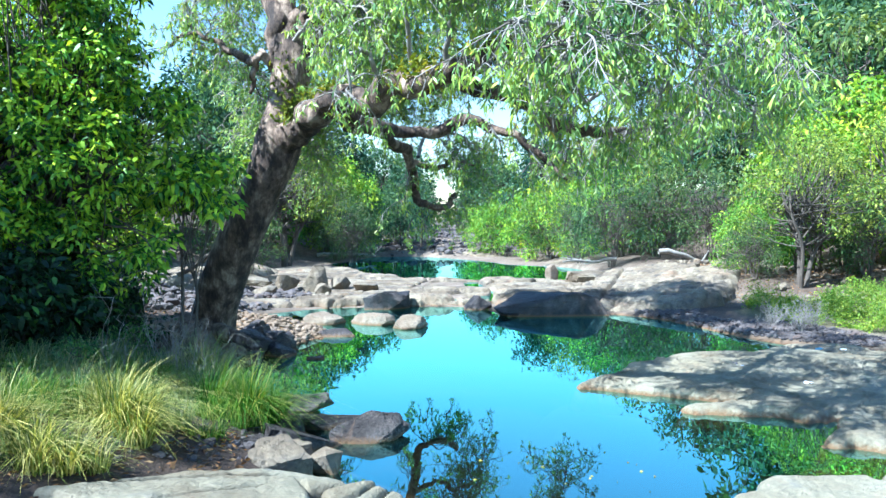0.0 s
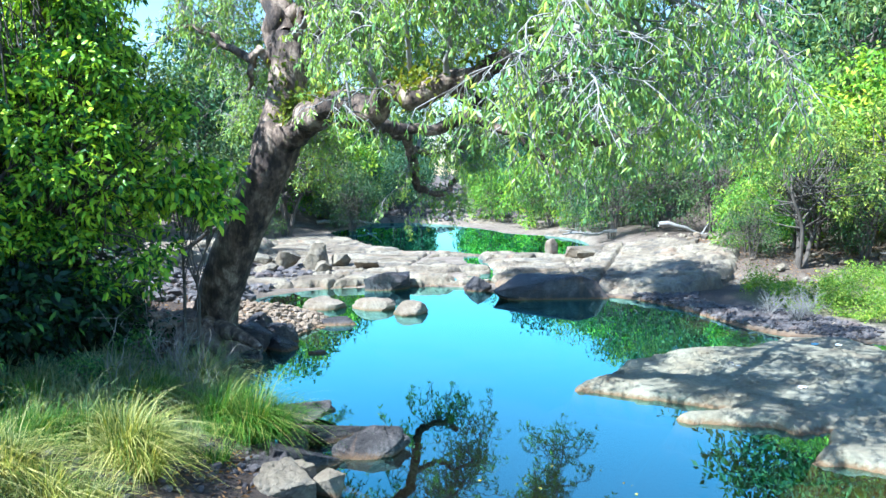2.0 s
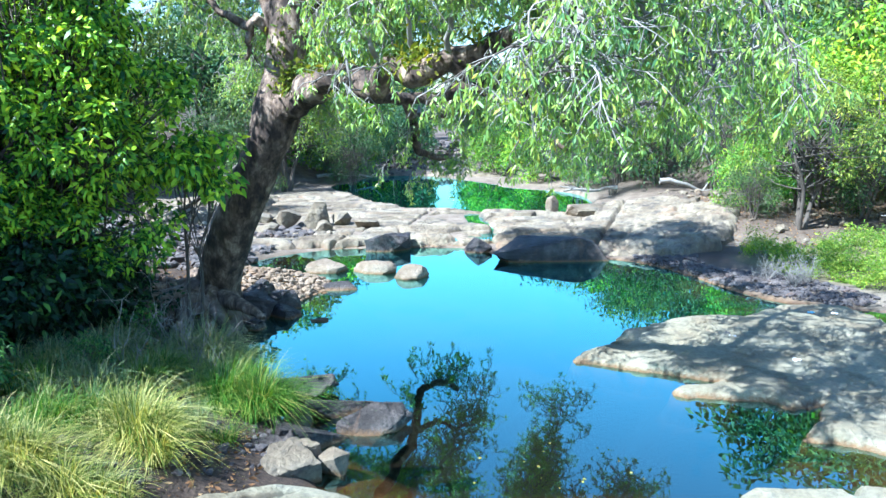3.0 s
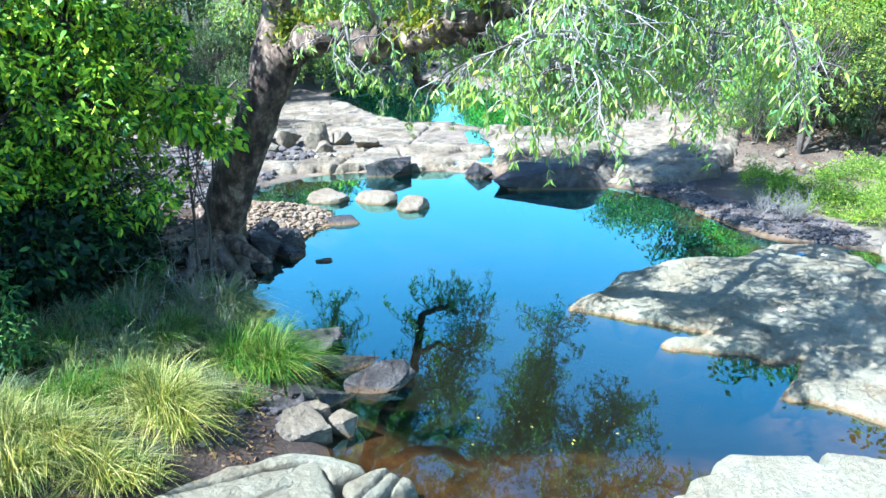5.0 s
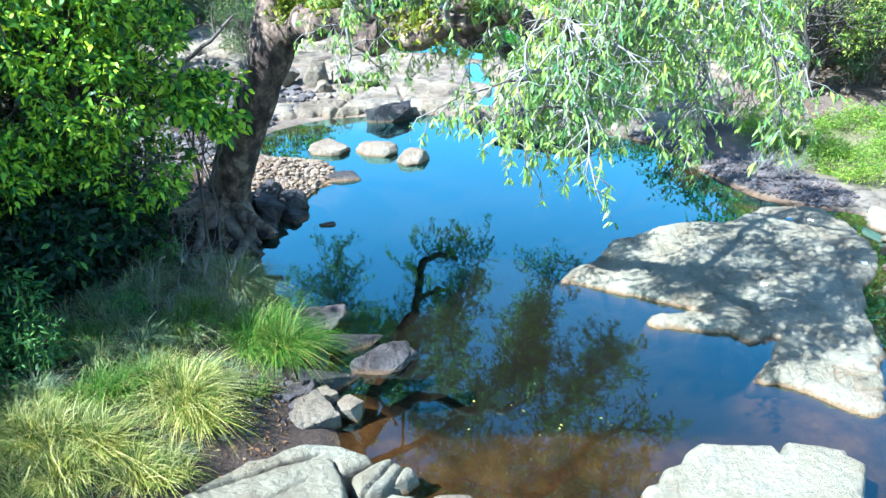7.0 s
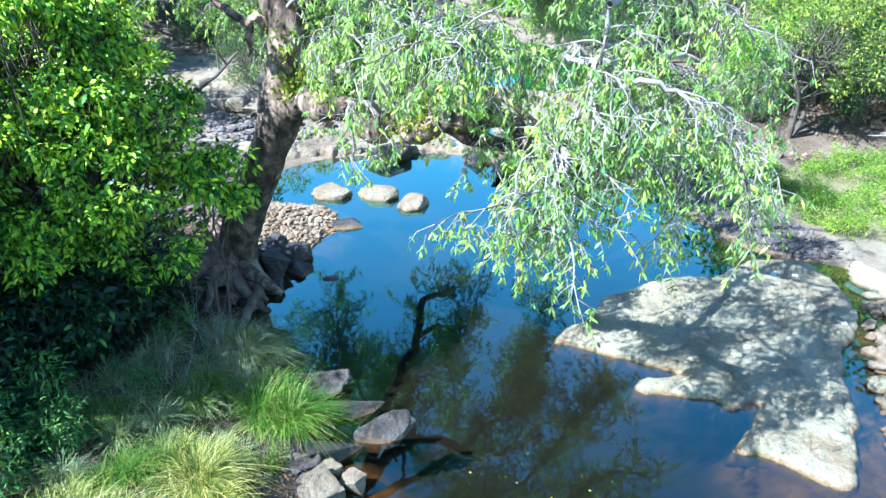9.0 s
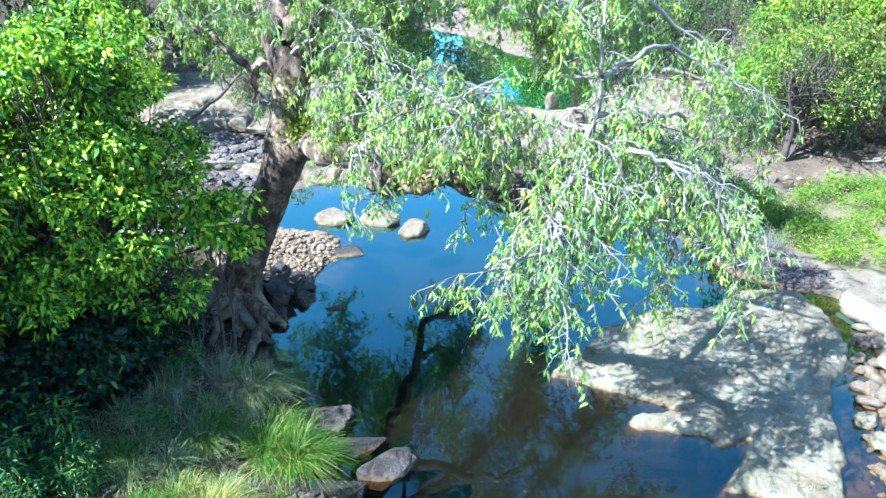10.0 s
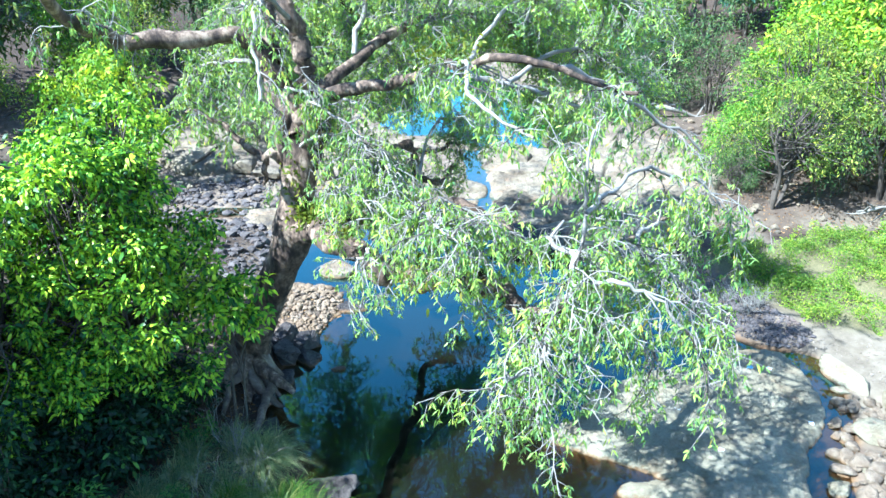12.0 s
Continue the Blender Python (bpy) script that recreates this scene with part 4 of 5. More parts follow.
# the great leaning tree over the pool
def weeping_tree():
    g = rnd(7)
    tree = put("tree", None, m=pose(-4.2, 12.6, 0.3), label="leaning old tree with rough bark and drooping leaves over the pool", category="tree")
    o = np.array([-4.2, 12.6, 0.3])

    def part(name, me, label="", kind=""):
        return put(name, me, tree, label, kind=kind)

    line = smooth_line(np.array([(-4.35, 12.8, 0.1), (-4.15, 12.55, 0.75), (-3.75, 12.25, 1.75), (-3.2, 12.0, 2.85), (-2.82, 11.9, 3.75), (-2.6, 12.0, 4.8), (-2.5, 12.05, 5.6)]) - o, 10)
    rad = np.interp(np.linspace(0, 1, len(line)), [0, 0.07, 0.2, 0.55, 0.68, 0.76, 1], [0.66, 0.50, 0.385, 0.34, 0.40, 0.33, 0.33])
    part("trunk", Wood().tube(line, rad, 40, 0.20, 5).mesh("trunk", BARK), "dark furrowed trunk with pale patches")
    # boughs: control points and thickness from root to tip, then whether they carry leaves
    boughs = [
        ([(-2.82, 11.9, 3.75), (-2.25, 11.4, 4.08), (-1.6, 10.3, 4.22), (-0.85, 9.5, 4.2), (0.0, 9.0, 4.4), (0.8, 8.5, 4.56), (1.2, 7.7, 4.6), (1.3, 7.1, 4.7)], 0.25, 0.07, 0.2),
        ([(1.1, 7.8, 4.55), (1.35, 7.4, 4.8), (1.6, 7.3, 5.2), (1.74, 7.5, 5.95), (1.72, 7.5, 7.1)], 0.075, 0.02, 1.4),
        ([(1.3, 7.1, 4.7), (1.19, 6.8, 4.35), (0.85, 6.6, 4.4), (0.6, 6.45, 4.25)], 0.045, 0.012, 1.1),
        ([(1.3, 7.1, 4.7), (1.25, 6.8, 4.5), (1.15, 6.5, 4.2), (1.1, 6.3, 3.95)], 0.045, 0.012, 1.7),
        ([(1.6, 7.3, 5.1), (2.0, 7.5, 4.8), (2.5, 7.5, 4.5), (3.05, 7.2, 3.75)], 0.05, 0.014, 1.2),
        ([(1.72, 7.5, 5.7), (2.44, 8.0, 5.3), (3.2, 8.1, 4.9), (3.9, 8.0, 4.1)], 0.05, 0.014, 1.1),
        ([(1.74, 7.5, 6.1), (2.6, 8.6, 6.2), (3.6, 9.2, 5.8), (4.4, 9.4, 5.0)], 0.05, 0.014, 0.6),
        ([(1.6, 7.3, 5.2), (2.2, 7.0, 5.4), (2.8, 6.9, 5.0), (3.3, 6.9, 4.4)], 0.05, 0.014, 0.45),
        ([(2.44, 8.0, 5.3), (3.0, 8.9, 5.3), (3.6, 9.6, 4.8), (3.9, 9.9, 4.2)], 0.05, 0.014, 0.35),
        ([(1.7, 7.5, 5.5), (1.5, 8.3, 5.4), (2.0, 9.2, 5.2), (2.6, 9.8, 4.6)], 0.05, 0.014, 0.4),
        ([(-1.7, 11.2, 4.3), (-1.3, 11.8, 4.15), (-0.25, 12.3, 4.1), (0.74, 12.0, 4.2), (1.4, 11.6, 3.75), (2.0, 11.5, 3.15)], 0.15, 0.04, 0.35),
        ([(-1.7, 11.4, 4.25), (-1.5, 13.0, 4.25), (-1.25, 14.8, 4.35), (-0.85, 16.0, 4.0), (-0.72, 16.5, 3.5), (-0.60, 16.6, 2.95), (-0.15, 16.8, 2.85), (0.4, 17.2, 3.1)], 0.15, 0.075, 0.35),
        ([(-0.82, 16.2, 3.85), (-0.2, 16.5, 3.75), (0.3, 16.6, 3.95), (0.75, 16.8, 3.8)], 0.07, 0.02, 0.5),
        ([(0.1, 9.0, 4.4), (0.9, 9.0, 4.0), (1.6, 9.1, 3.7), (2.4, 10.0, 3.75), (3.3, 11.0, 4.0), (4.5, 11.6, 4.4)], 0.12, 0.03, 0.8),
        ([(1.5, 9.1, 3.75), (2.5, 9.0, 4.4), (3.5, 9.4, 4.5), (4.2, 9.6, 4.0)], 0.05, 0.014, 0.8),
        ([(-2.5, 12.05, 5.9), (-1.9, 12.0, 6.4), (-0.96, 11.8, 6.55), (-0.17, 11.3, 6.85), (0.3, 10.4, 7.2), (1.3, 9.6, 7.4), (2.6, 9.1, 7.1)], 0.15, 0.03, 0.4),
        ([(0.25, 10.5, 7.2), (0.35, 9.0, 7.5), (0.42, 8.0, 7.3), (1.0, 7.0, 7.2)], 0.06, 0.02, 0.3),
        ([(-0.96, 11.8, 6.55), (0.2, 12.4, 6.6), (1.6, 12.6, 6.3), (3.0, 12.6, 5.7)], 0.1, 0.03, 0.8),
        ([(1.3, 9.6, 7.4), (2.2, 10.6, 7.0), (3.4, 11.4, 6.2), (4.6, 11.8, 5.4)], 0.08, 0.03, 0.5),
        ([(-2.6, 12.1, 5.6), (-2.8, 12.3, 6.6), (-3.5, 12.3, 7.2), (-4.7, 11.6, 7.35), (-5.4, 10.8, 7.7), (-5.3, 9.8, 8.3)], 0.2, 0.09, 0.25),
        ([(-2.42, 12.0, 5.2), (-2.2, 12.0, 5.9), (-2.2, 12.0, 6.6), (-2.43, 12.0, 7.4), (-2.5, 12.0, 8.1), (-1.9, 11.2, 9.4), (-0.9, 9.6, 10.2), (0.6, 8.0, 10.3)], 0.24, 0.06, 0.2),
        ([(-2.75, 12.05, 5.2), (-2.88, 12.2, 6.1), (-3.0, 12.6, 6.9), (-3.1, 13.0, 7.9), (-3.5, 13.6, 9.4), (-3.2, 13.5, 10.8)], 0.2, 0.06, 1.0),
        ([(-2.0, 11.3, 9.2), (-1.0, 11.0, 10.2), (1.0, 10.5, 10.6), (2.4, 9.6, 10.2)], 0.1, 0.03, 0.12),
        ([(-2.4, 12.0, 8.0), (-3.0, 10.8, 9.2), (-3.0, 9.4, 9.9), (-2.2, 8.2, 10.2)], 0.1, 0.03, 0.3),
        ([(-2.43, 12.0, 7.6), (-2.7, 11.0, 8.0), (-2.7, 10.5, 7.25), (-2.6, 10.1, 6.7)], 0.07, 0.03, 0.5),
        ([(-2.72, 12.0, 4.95), (-3.05, 11.95, 5.3), (-3.2, 11.95, 5.0), (-3.28, 12.0, 4.7)], 0.11, 0.03, 0.1),
        ([(-3.15, 11.95, 5.2), (-3.7, 12.3, 5.5), (-4.4, 12.6, 5.9), (-5.0, 12.8, 5.7)], 0.07, 0.02, 0.8),
        ([(-2.9, 12.5, 6.5), (-3.6, 12.8, 6.8), (-4.4, 13.0, 6.6), (-5.0, 13.2, 5.9)], 0.07, 0.02, 0.9),
        ([(-2.6, 11.9, 5.4), (-1.9, 11.2, 5.9), (-1.2, 10.4, 6.0), (-0.6, 9.7, 5.7)], 0.05, 0.014, 1.4),
        ([(-2.5, 11.9, 6.2), (-2.4, 11.2, 6.6), (-1.6, 10.6, 6.4), (-0.8, 10.0, 5.8)], 0.05, 0.014, 1.1),
        ([(-2.5, 12.1, 6.0), (-1.5, 13.3, 6.8), (0.0, 15.0, 7.2), (1.6, 16.2, 6.8), (2.8, 16.8, 6.0)], 0.13, 0.03, 3.0),
        ([(-2.95, 12.5, 6.8), (-3.0, 14.4, 7.8), (-2.4, 16.4, 7.4), (-1.5, 16.9, 6.1), (-0.85, 16.7, 4.8)], 0.12, 0.04, 2.4),
        ([(1.2, 12.6, 6.4), (2.4, 14.0, 6.7), (3.6, 15.2, 6.2), (4.6, 15.8, 5.4)], 0.08, 0.02, 3.0),
        ([(-3.0, 13.6, 7.4), (-4.0, 14.8, 7.4), (-4.8, 16.0, 6.6)], 0.08, 0.02, 1.8),
        ([(-0.2, 14.8, 7.2), (0.2, 14.8, 8.4), (0.8, 15.2, 9.2), (1.8, 15.6, 9.0)], 0.08, 0.02, 3.2),
        ([(0.0, 15.0, 7.2), (0.3, 16.5, 7.4), (0.2, 18.0, 6.8), (-0.3, 19.0, 5.8)], 0.07, 0.02, 3.2),
        ([(-2.4, 16.4, 7.6), (-2.2, 17.8, 7.5), (-2.6, 19.2, 6.6)], 0.07, 0.02, 3.2),
        ([(1.6, 16.2, 6.8), (2.2, 17.6, 6.8), (3.0, 18.8, 5.8)], 0.07, 0.02, 3.0),
        ([(-1.2, 13.8, 7.0), (-1.1, 15.4, 6.4), (-0.9, 16.4, 5.4)], 0.07, 0.02, 3.0),
        ([(-2.9, 14.4, 7.7), (-3.4, 15.6, 6.6), (-3.4, 16.8, 5.4)], 0.07, 0.02, 3.0),
        ([(-1.6, 13.2, 6.8), (-1.2, 13.6, 8.0), (-0.4, 13.6, 8.8), (1.0, 13.2, 8.6)], 0.08, 0.02, 3.0),
        ([(0.3, 12.4, 6.6), (1.2, 13.0, 7.6), (2.6, 13.4, 8.0), (3.8, 13.6, 7.2)], 0.07, 0.02, 2.7),
        ([(-0.5, 14.3, 3.8), (-0.2, 15.8, 4.6), (0.6, 17.2, 4.4), (1.0, 18.4, 3.6)], 0.06, 0.015, 1.1),
        ([(-1.2, 13.2, 5.6), (-2.2, 15.2, 5.4), (-3.0, 17.0, 4.8), (-3.4, 18.4, 3.8)], 0.06, 0.015, 1.7),
        ([(0.5, 13.8, 5.8), (1.8, 15.4, 5.6), (2.8, 17.0, 4.8), (3.2, 18.2, 3.9)], 0.06, 0.015, 1.1),
        ([(-3.0, 14.0, 6.0), (-4.0, 16.0, 5.6), (-4.8, 17.8, 4.8)], 0.06, 0.015, 1.7),
        ([(-0.3, 9.2, 4.35), (-0.5, 8.7, 5.4), (-0.2, 8.2, 5.8), (0.2, 7.7, 5.6)], 0.05, 0.014, 1.6),
        ([(-1.7, 11.0, 4.4), (-1.6, 10.4, 5.2), (-1.3, 9.8, 5.5), (-0.9, 9.3, 5.2)], 0.05, 0.014, 1.3),
        ([(-0.7, 9.6, 4.2), (-1.0, 9.3, 4.7), (-1.2, 9.1, 4.6), (-1.2, 8.9, 4.0)], 0.06, 0.02, 0.25),
        ([(0.1, 8.95, 4.45), (0.1, 8.5, 5.2), (0.6, 8.3, 5.6), (0.8, 7.9, 5.2)], 0.06, 0.02, 0.8),
    ]
    pos, ways, size = [], [], []
    pale, brown = Wood(), Wood()
    for k, (pts, r0, r1, leafy) in enumerate(boughs):
        line = smooth_line(np.array(pts), 7)
        j = rnd(50 + k)
        n = len(line)
        wob = np.stack([fbm(np.arange(n) * (0.35 if r0 > 0.1 else 0.55), k * 3.1 + c, seed=70 + c) - 0.5 for c in range(3)], -1) * min(0.35, max(0.26, 2.2 * r0))
        wob[0] = 0
        line = line + wob
        white = r0 <= 0.10 and k != 12 and k != 26
        part("bough", Wood().tube(line - o, radii_of(n, r0 * (0.68 if white else 1), r1 * (0.7 if white else 1)), 14, 0.18 if white else 0.34, k).mesh("bough", PALE if white else BARK), "pale bare-barked bough" if white else "dark gnarled bough")
        span = np.linalg.norm(np.diff(line, axis=0), axis=1).sum()
        count = max(1, int(span * (6.2 if leafy >= 2 else 6.5) * leafy))
        for _ in range(count):
            s = j.uniform(0.12 if r0 < 0.12 and k < 25 else 0.4, 1.0)
            root = line[min(int(s * (n - 1)), n - 1)]
            along = line[min(int(s * (n - 1)) + 1, n - 1)] - line[max(int(s * (n - 1)) - 1, 0)]
            way = along / (np.linalg.norm(along) + 1e-9) * 0.5 + j.normal(size=3) * np.array([0.8, 0.8, 0.45]) + (0, 0, 0.15)
            rear = k > 28 and line[-1][1] > 13
            br = bent(root, way, j.uniform(0.6, 1.5) if rear else j.uniform(0.45, 1.15), j, sag=0.45 if rear else 1.3, n=7, wander=0.9 if rear else 0.7)
            (pale if j.rand() < 0.75 else brown).tube(br - o, radii_of(8, 0.014, 0.005), 3)
            for _ in range(j.randint(8, 14)):
                q = br[j.randint(2, 8)]
                tw = bent(q, (br[-1] - br[-2]) * 3 + j.normal(size=3) * 0.6, j.uniform(0.2, 0.5), j, sag=1.6, n=4, wander=0.7)
                pale.tube(tw[::2] - o, radii_of(3, 0.008, 0.003), 3)
                m = j.randint(8, 15)
                a = tw[j.choice([2, 3, 3, 4, 4, 4], m)] + j.normal(size=(m, 3)) * 0.012
                pos.append(a)
                ways.append(j.normal(size=(m, 3)) * np.array([0.6, 0.6, 0.35]) + np.array([0, 0, -0.35 if rear else -0.8]))
                size.append(j.uniform(0.055, 0.11, m))
    at, way, L = np.vstack(pos) - o, np.vstack(ways), np.concatenate(size)
    part("crown", leaf_mesh("crown", at, way, L, L * g.uniform(0.20, 0.30, len(L)), WEEP, 3), "narrow drooping green leaves in hanging sprays", "stuff")
    part("twig_spray", pale.mesh("twig_spray", PALE), "pale grey twigs", "stuff")
    part("twig_spray", brown.mesh("twig_spray", DULL), "brown twigs", "stuff")
    # epiphyte ferns on the boughs
    for (cx, cy, cz), (sx, sy, sz), count in [((-2.35, 11.5, 4.3), (0.18, 0.16, 0.14), 420), ((-1.95, 11.2, 4.45), (0.2, 0.2, 0.09), 200), ((-1.6, 10.4, 4.45), (0.16, 0.2, 0.07), 200), ((-0.3, 9.15, 4.4), (0.2, 0.18, 0.14), 480), ((-2.62, 11.75, 4.9), (0.1, 0.1, 0.25), 160), ((0.5, 8.7, 4.65), (0.14, 0.14, 0.06), 90), ((0.1, 10.9, 7.3), (0.3, 0.3, 0.15), 300)]:
        j = rnd(int(abs(cx * 100)) + count)
        a = np.array([cx, cy, cz]) + j.normal(size=(count, 3)) * np.array([sx, sy, sz]) - o
        w = j.normal(size=(count, 3)) + np.array([0, 0, 0.3])
        L = j.uniform(0.06, 0.14, count)
        part("fern_clump", leaf_mesh("fern_clump", a, w, L, L * 0.4, MOSS, 5), "yellow-green fern clump on the bough", "stuff")
    # roots gripping the bank
    for k in range(14):
        j = rnd(800 + k)
        a = radians(100 + 225 * k / 14)
        r = bent(o + (0.3 * math.cos(a) - 0.1, 0.3 * math.sin(a), 0.35), (math.cos(a), math.sin(a), -0.1), j.uniform(0.9, 1.6), j, sag=0.35, n=9, wander=0.45)
        r[:, 2] = np.maximum(r[:, 2] - np.linspace(0, 0.15, 10), height(r[:, 0], r[:, 1])[0] + 0.05)
        part("root", Wood().tube(r - o, radii_of(10, 0.20, 0.06), 10, 0.35, k).mesh("root", BARK), "gnarled brown root")
    for k in range(13):
        j = rnd(840 + k)
        a = radians(228 + 100 * (k % 7) / 6 + j.uniform(-8, 8))
        r = bent(o + (0.42 * math.cos(a), 0.42 * math.sin(a), 0), (math.cos(a), math.sin(a), 0), j.uniform(1.2, 2.4), j, sag=0.0, n=13, wander=0.8)
        r[:, 2] = np.maximum(height(r[:, 0], r[:, 1])[0], -0.25) + np.linspace(0.45, 0.0, 14) ** 1.3 + 0.05 * j.rand() + 0.05
        r = r[inside(POOL, r[:, 0], r[:, 1]) < 0.35]
        part("root", Wood().tube(r - o, radii_of(len(r), j.uniform(0.10, 0.17), 0.04), 10, 0.35, 30 + k).mesh("root", ROOTBARK), "twisted grey root over the bank")
    return tree


weeping_tree()


def bushy_tree(name, at, height_, spread_, stems, leaf, leaf_len, ratio, clumps, per, seed, label, bark=DULL, bare=0.25, lobes=9, clump_r=0.38, full=False, droop=0.2, thick=0.07, category="tree", lean=(0, 0), wood_every=1, lift=0.4):
    """A tree or shrub: stems that fork to clumps of leaves set unevenly through the crown."""
    g = rnd(seed)
    root = put(name, None, m=pose(*at), label=label, category=category)
    wood = Wood()
    tops = []
    for k in range(stems):
        a = 6.28 * k / stems + g.uniform(-0.5, 0.5)
        h = height_ * g.uniform(0.55, 0.8)
        end = np.array([lean[0] + math.cos(a) * spread_ * 0.35, lean[1] + math.sin(a) * spread_ * 0.35, h])
        line = smooth_line([(0.1 * math.cos(a) * (stems > 1), 0.1 * math.sin(a) * (stems > 1), -0.15), end * (0.35, 0.35, 0.4) + g.normal(size=3) * 0.12 * height_ * 0.15, end * (0.7, 0.7, 0.75) + g.normal(size=3) * 0.03 * height_, end], 5)
        stem = put("trunk", Wood().tube(line, radii_of(len(line), thick * g.uniform(0.7, 1.1), thick * 0.3), 9, 0.15, seed + k).mesh("trunk", bark), root)
        tops.append(line)
    pos, ways = [], []
    heads = []
    for k in range(lobes):
        a, e = 2.4 * k + g.uniform(-0.5, 0.5), (k + 0.5) / lobes
        r = spread_ * g.uniform(0.45, 0.75) * math.sin(math.pi * (0.22 + 0.70 * e)) ** 0.7
        heads.append((np.array([lean[0] + r * math.cos(a), lean[1] + r * math.sin(a), height_ * (bare + 0.10 + (0.86 - bare) * e)]), spread_ * g.uniform(0.32, 0.5)))
    for k in range(clumps):
        u = g.normal(size=3) + (0, 0, 0.35)
        u /= np.linalg.norm(u)
        head, size = heads[k % lobes]
        c = head + u * size * g.uniform(0.65, 1.05) * np.array([1, 1, 0.8])
        c[2] = max(c[2], bare * height_)
        line = tops[g.randint(stems)]
        p = line[g.randint(len(line) // 3, len(line))]
        mid = (p + c) / 2 + g.normal(size=3) * 0.08 * spread_ + (0, 0, -0.03 * height_)
        if k % wood_every == 0:
            wood.tube(smooth_line([p, mid, c], 2), radii_of(5, thick * 0.28, 0.008), 3)
        s = g.uniform(0.6, 1.3)
        n = int(per * s)
        v = g.normal(size=(n, 3)) * np.array([1, 1, 0.7])
        v = v / (np.linalg.norm(v, axis=1, keepdims=True) + 1e-9) * g.uniform(0.25, 1, (n, 1)) ** 0.5
        pos.append(c + v * clump_r * s)
        ways.append(v * 0.8 + g.normal(size=(n, 3)) * 0.5 + np.array([0, 0, -droop]))
    at_, way = np.vstack(pos), np.vstack(ways)
    L = leaf_len * g.uniform(0.6, 1.25, len(at_))
    put("branchwork", wood.mesh("branchwork", bark), root, kind="stuff")
    put("crown", leaf_mesh("crown", at_, way, L, L * ratio, leaf, seed, full=full, level=0.7 if full else 0.3), root, kind="stuff")
    return root


# the dark glossy shrubs on the near bank
bushy_tree("broadleaf_tree", (-5.75, 10.4, 0.5), 5.9, 1.85, 4, BROAD, 0.115, 0.42, 540, 62, 201, "dense broadleaf tree with glossy green leaves on the bank", bare=0.16, lobes=17, clump_r=0.21, full=True, thick=0.08)
bushy_tree("broadleaf_tree", (-7.5, 9.0, 0.6), 5.4, 2.2, 4, BROAD, 0.115, 0.42, 440, 60, 202, "dense broadleaf tree with glossy green leaves in deep shade", bare=0.16, lobes=15, clump_r=0.23, full=True, thick=0.08)
bushy_tree("broadleaf_tree", (-17, 18.6, 0.9), 5.6, 2.2, 3, BROAD, 0.17, 0.42, 190, 65, 203, "tall dark broadleaf tree behind the shrubs", bare=0.3, lobes=12, clump_r=0.36, full=True, thick=0.10)
bushy_tree("broadleaf_shrub", (-3.9, 10.5, 0.4), 3.2, 0.62, 2, BROAD, 0.15, 0.42, 26, 46, 204, "bright leafy sprig growing beside the leaning trunk", bare=0.6, lobes=5, clump_r=0.24, full=True, thick=0.035, category="shrub", lean=(0.25, 0))
bushy_tree("broadleaf_shrub", (-5.7, 8.8, 0.5), 1.5, 0.9, 4, SHADE, 0.13, 0.42, 60, 45, 205, "low broadleaf shrub with the thicket's shade in its leaf colour", bare=0.1, clump_r=0.28, full=True, thick=0.03, category="shrub")
weed = bushy_tree("weed", (-5.1, 6.7, 0.5), 0.9, 0.6, 5, WEED, 0.12, 0.24, 44, 26, 206, "low leafy green weed among the grass", bare=0.1, clump_r=0.2, full=True, thick=0.015, category="weed")
for k, (x, y, s) in enumerate([(-5.4, 7.2, 1.0), (-5.75, 6.5, 1.1), (-4.75, 6.85, 0.7), (-4.4, 9.7, 0.6), (-4.2, 8.0, 0.45), (-5.15, 6.0, 0.8)]):
    copy_thing(weed, Matrix.LocRotScale((x, y, height(np.array([x]), np.array([y]))[0][0] - 0.03), Euler((0, 0, 2.1 * k)), (s, s, s)))
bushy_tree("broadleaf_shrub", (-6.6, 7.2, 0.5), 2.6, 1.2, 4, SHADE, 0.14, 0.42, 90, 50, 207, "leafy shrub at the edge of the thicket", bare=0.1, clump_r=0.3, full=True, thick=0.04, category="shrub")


# trees out of view, added to cast shade on the near bank
bushy_tree("broadleaf_tree", (-9.0, 7.4, 0.8), 6.5, 2.4, 4, BROAD, 0.26, 0.45, 350, 46, 209, "dense broadleaf tree shading the grass bank", bare=0.05, lobes=16, clump_r=0.45, thick=0.08, wood_every=3)
bushy_tree("broadleaf_tree", (-14.0, 4.6, 0.8), 8.5, 3.0, 3, BROAD, 0.3, 0.42, 260, 44, 210, "tall dense broadleaf tree shading the bank", bare=0.1, lobes=14, clump_r=0.6, thick=0.15, wood_every=3)
bushy_tree("broadleaf_tree", (-14.2, 8.8, 0.8), 8.5, 2.8, 3, BROAD, 0.3, 0.42, 260, 44, 211, "tall dense broadleaf tree shading the bank", bare=0.1, lobes=14, clump_r=0.6, thick=0.15, wood_every=3)
bushy_tree("broadleaf_tree", (-12.6, 1.4, 0.8), 10.0, 2.6, 3, BROAD, 0.3, 0.42, 170, 40, 212, "tall dense broadleaf tree shading the bank", bare=0.1, lobes=14, clump_r=0.6, thick=0.15, wood_every=3)
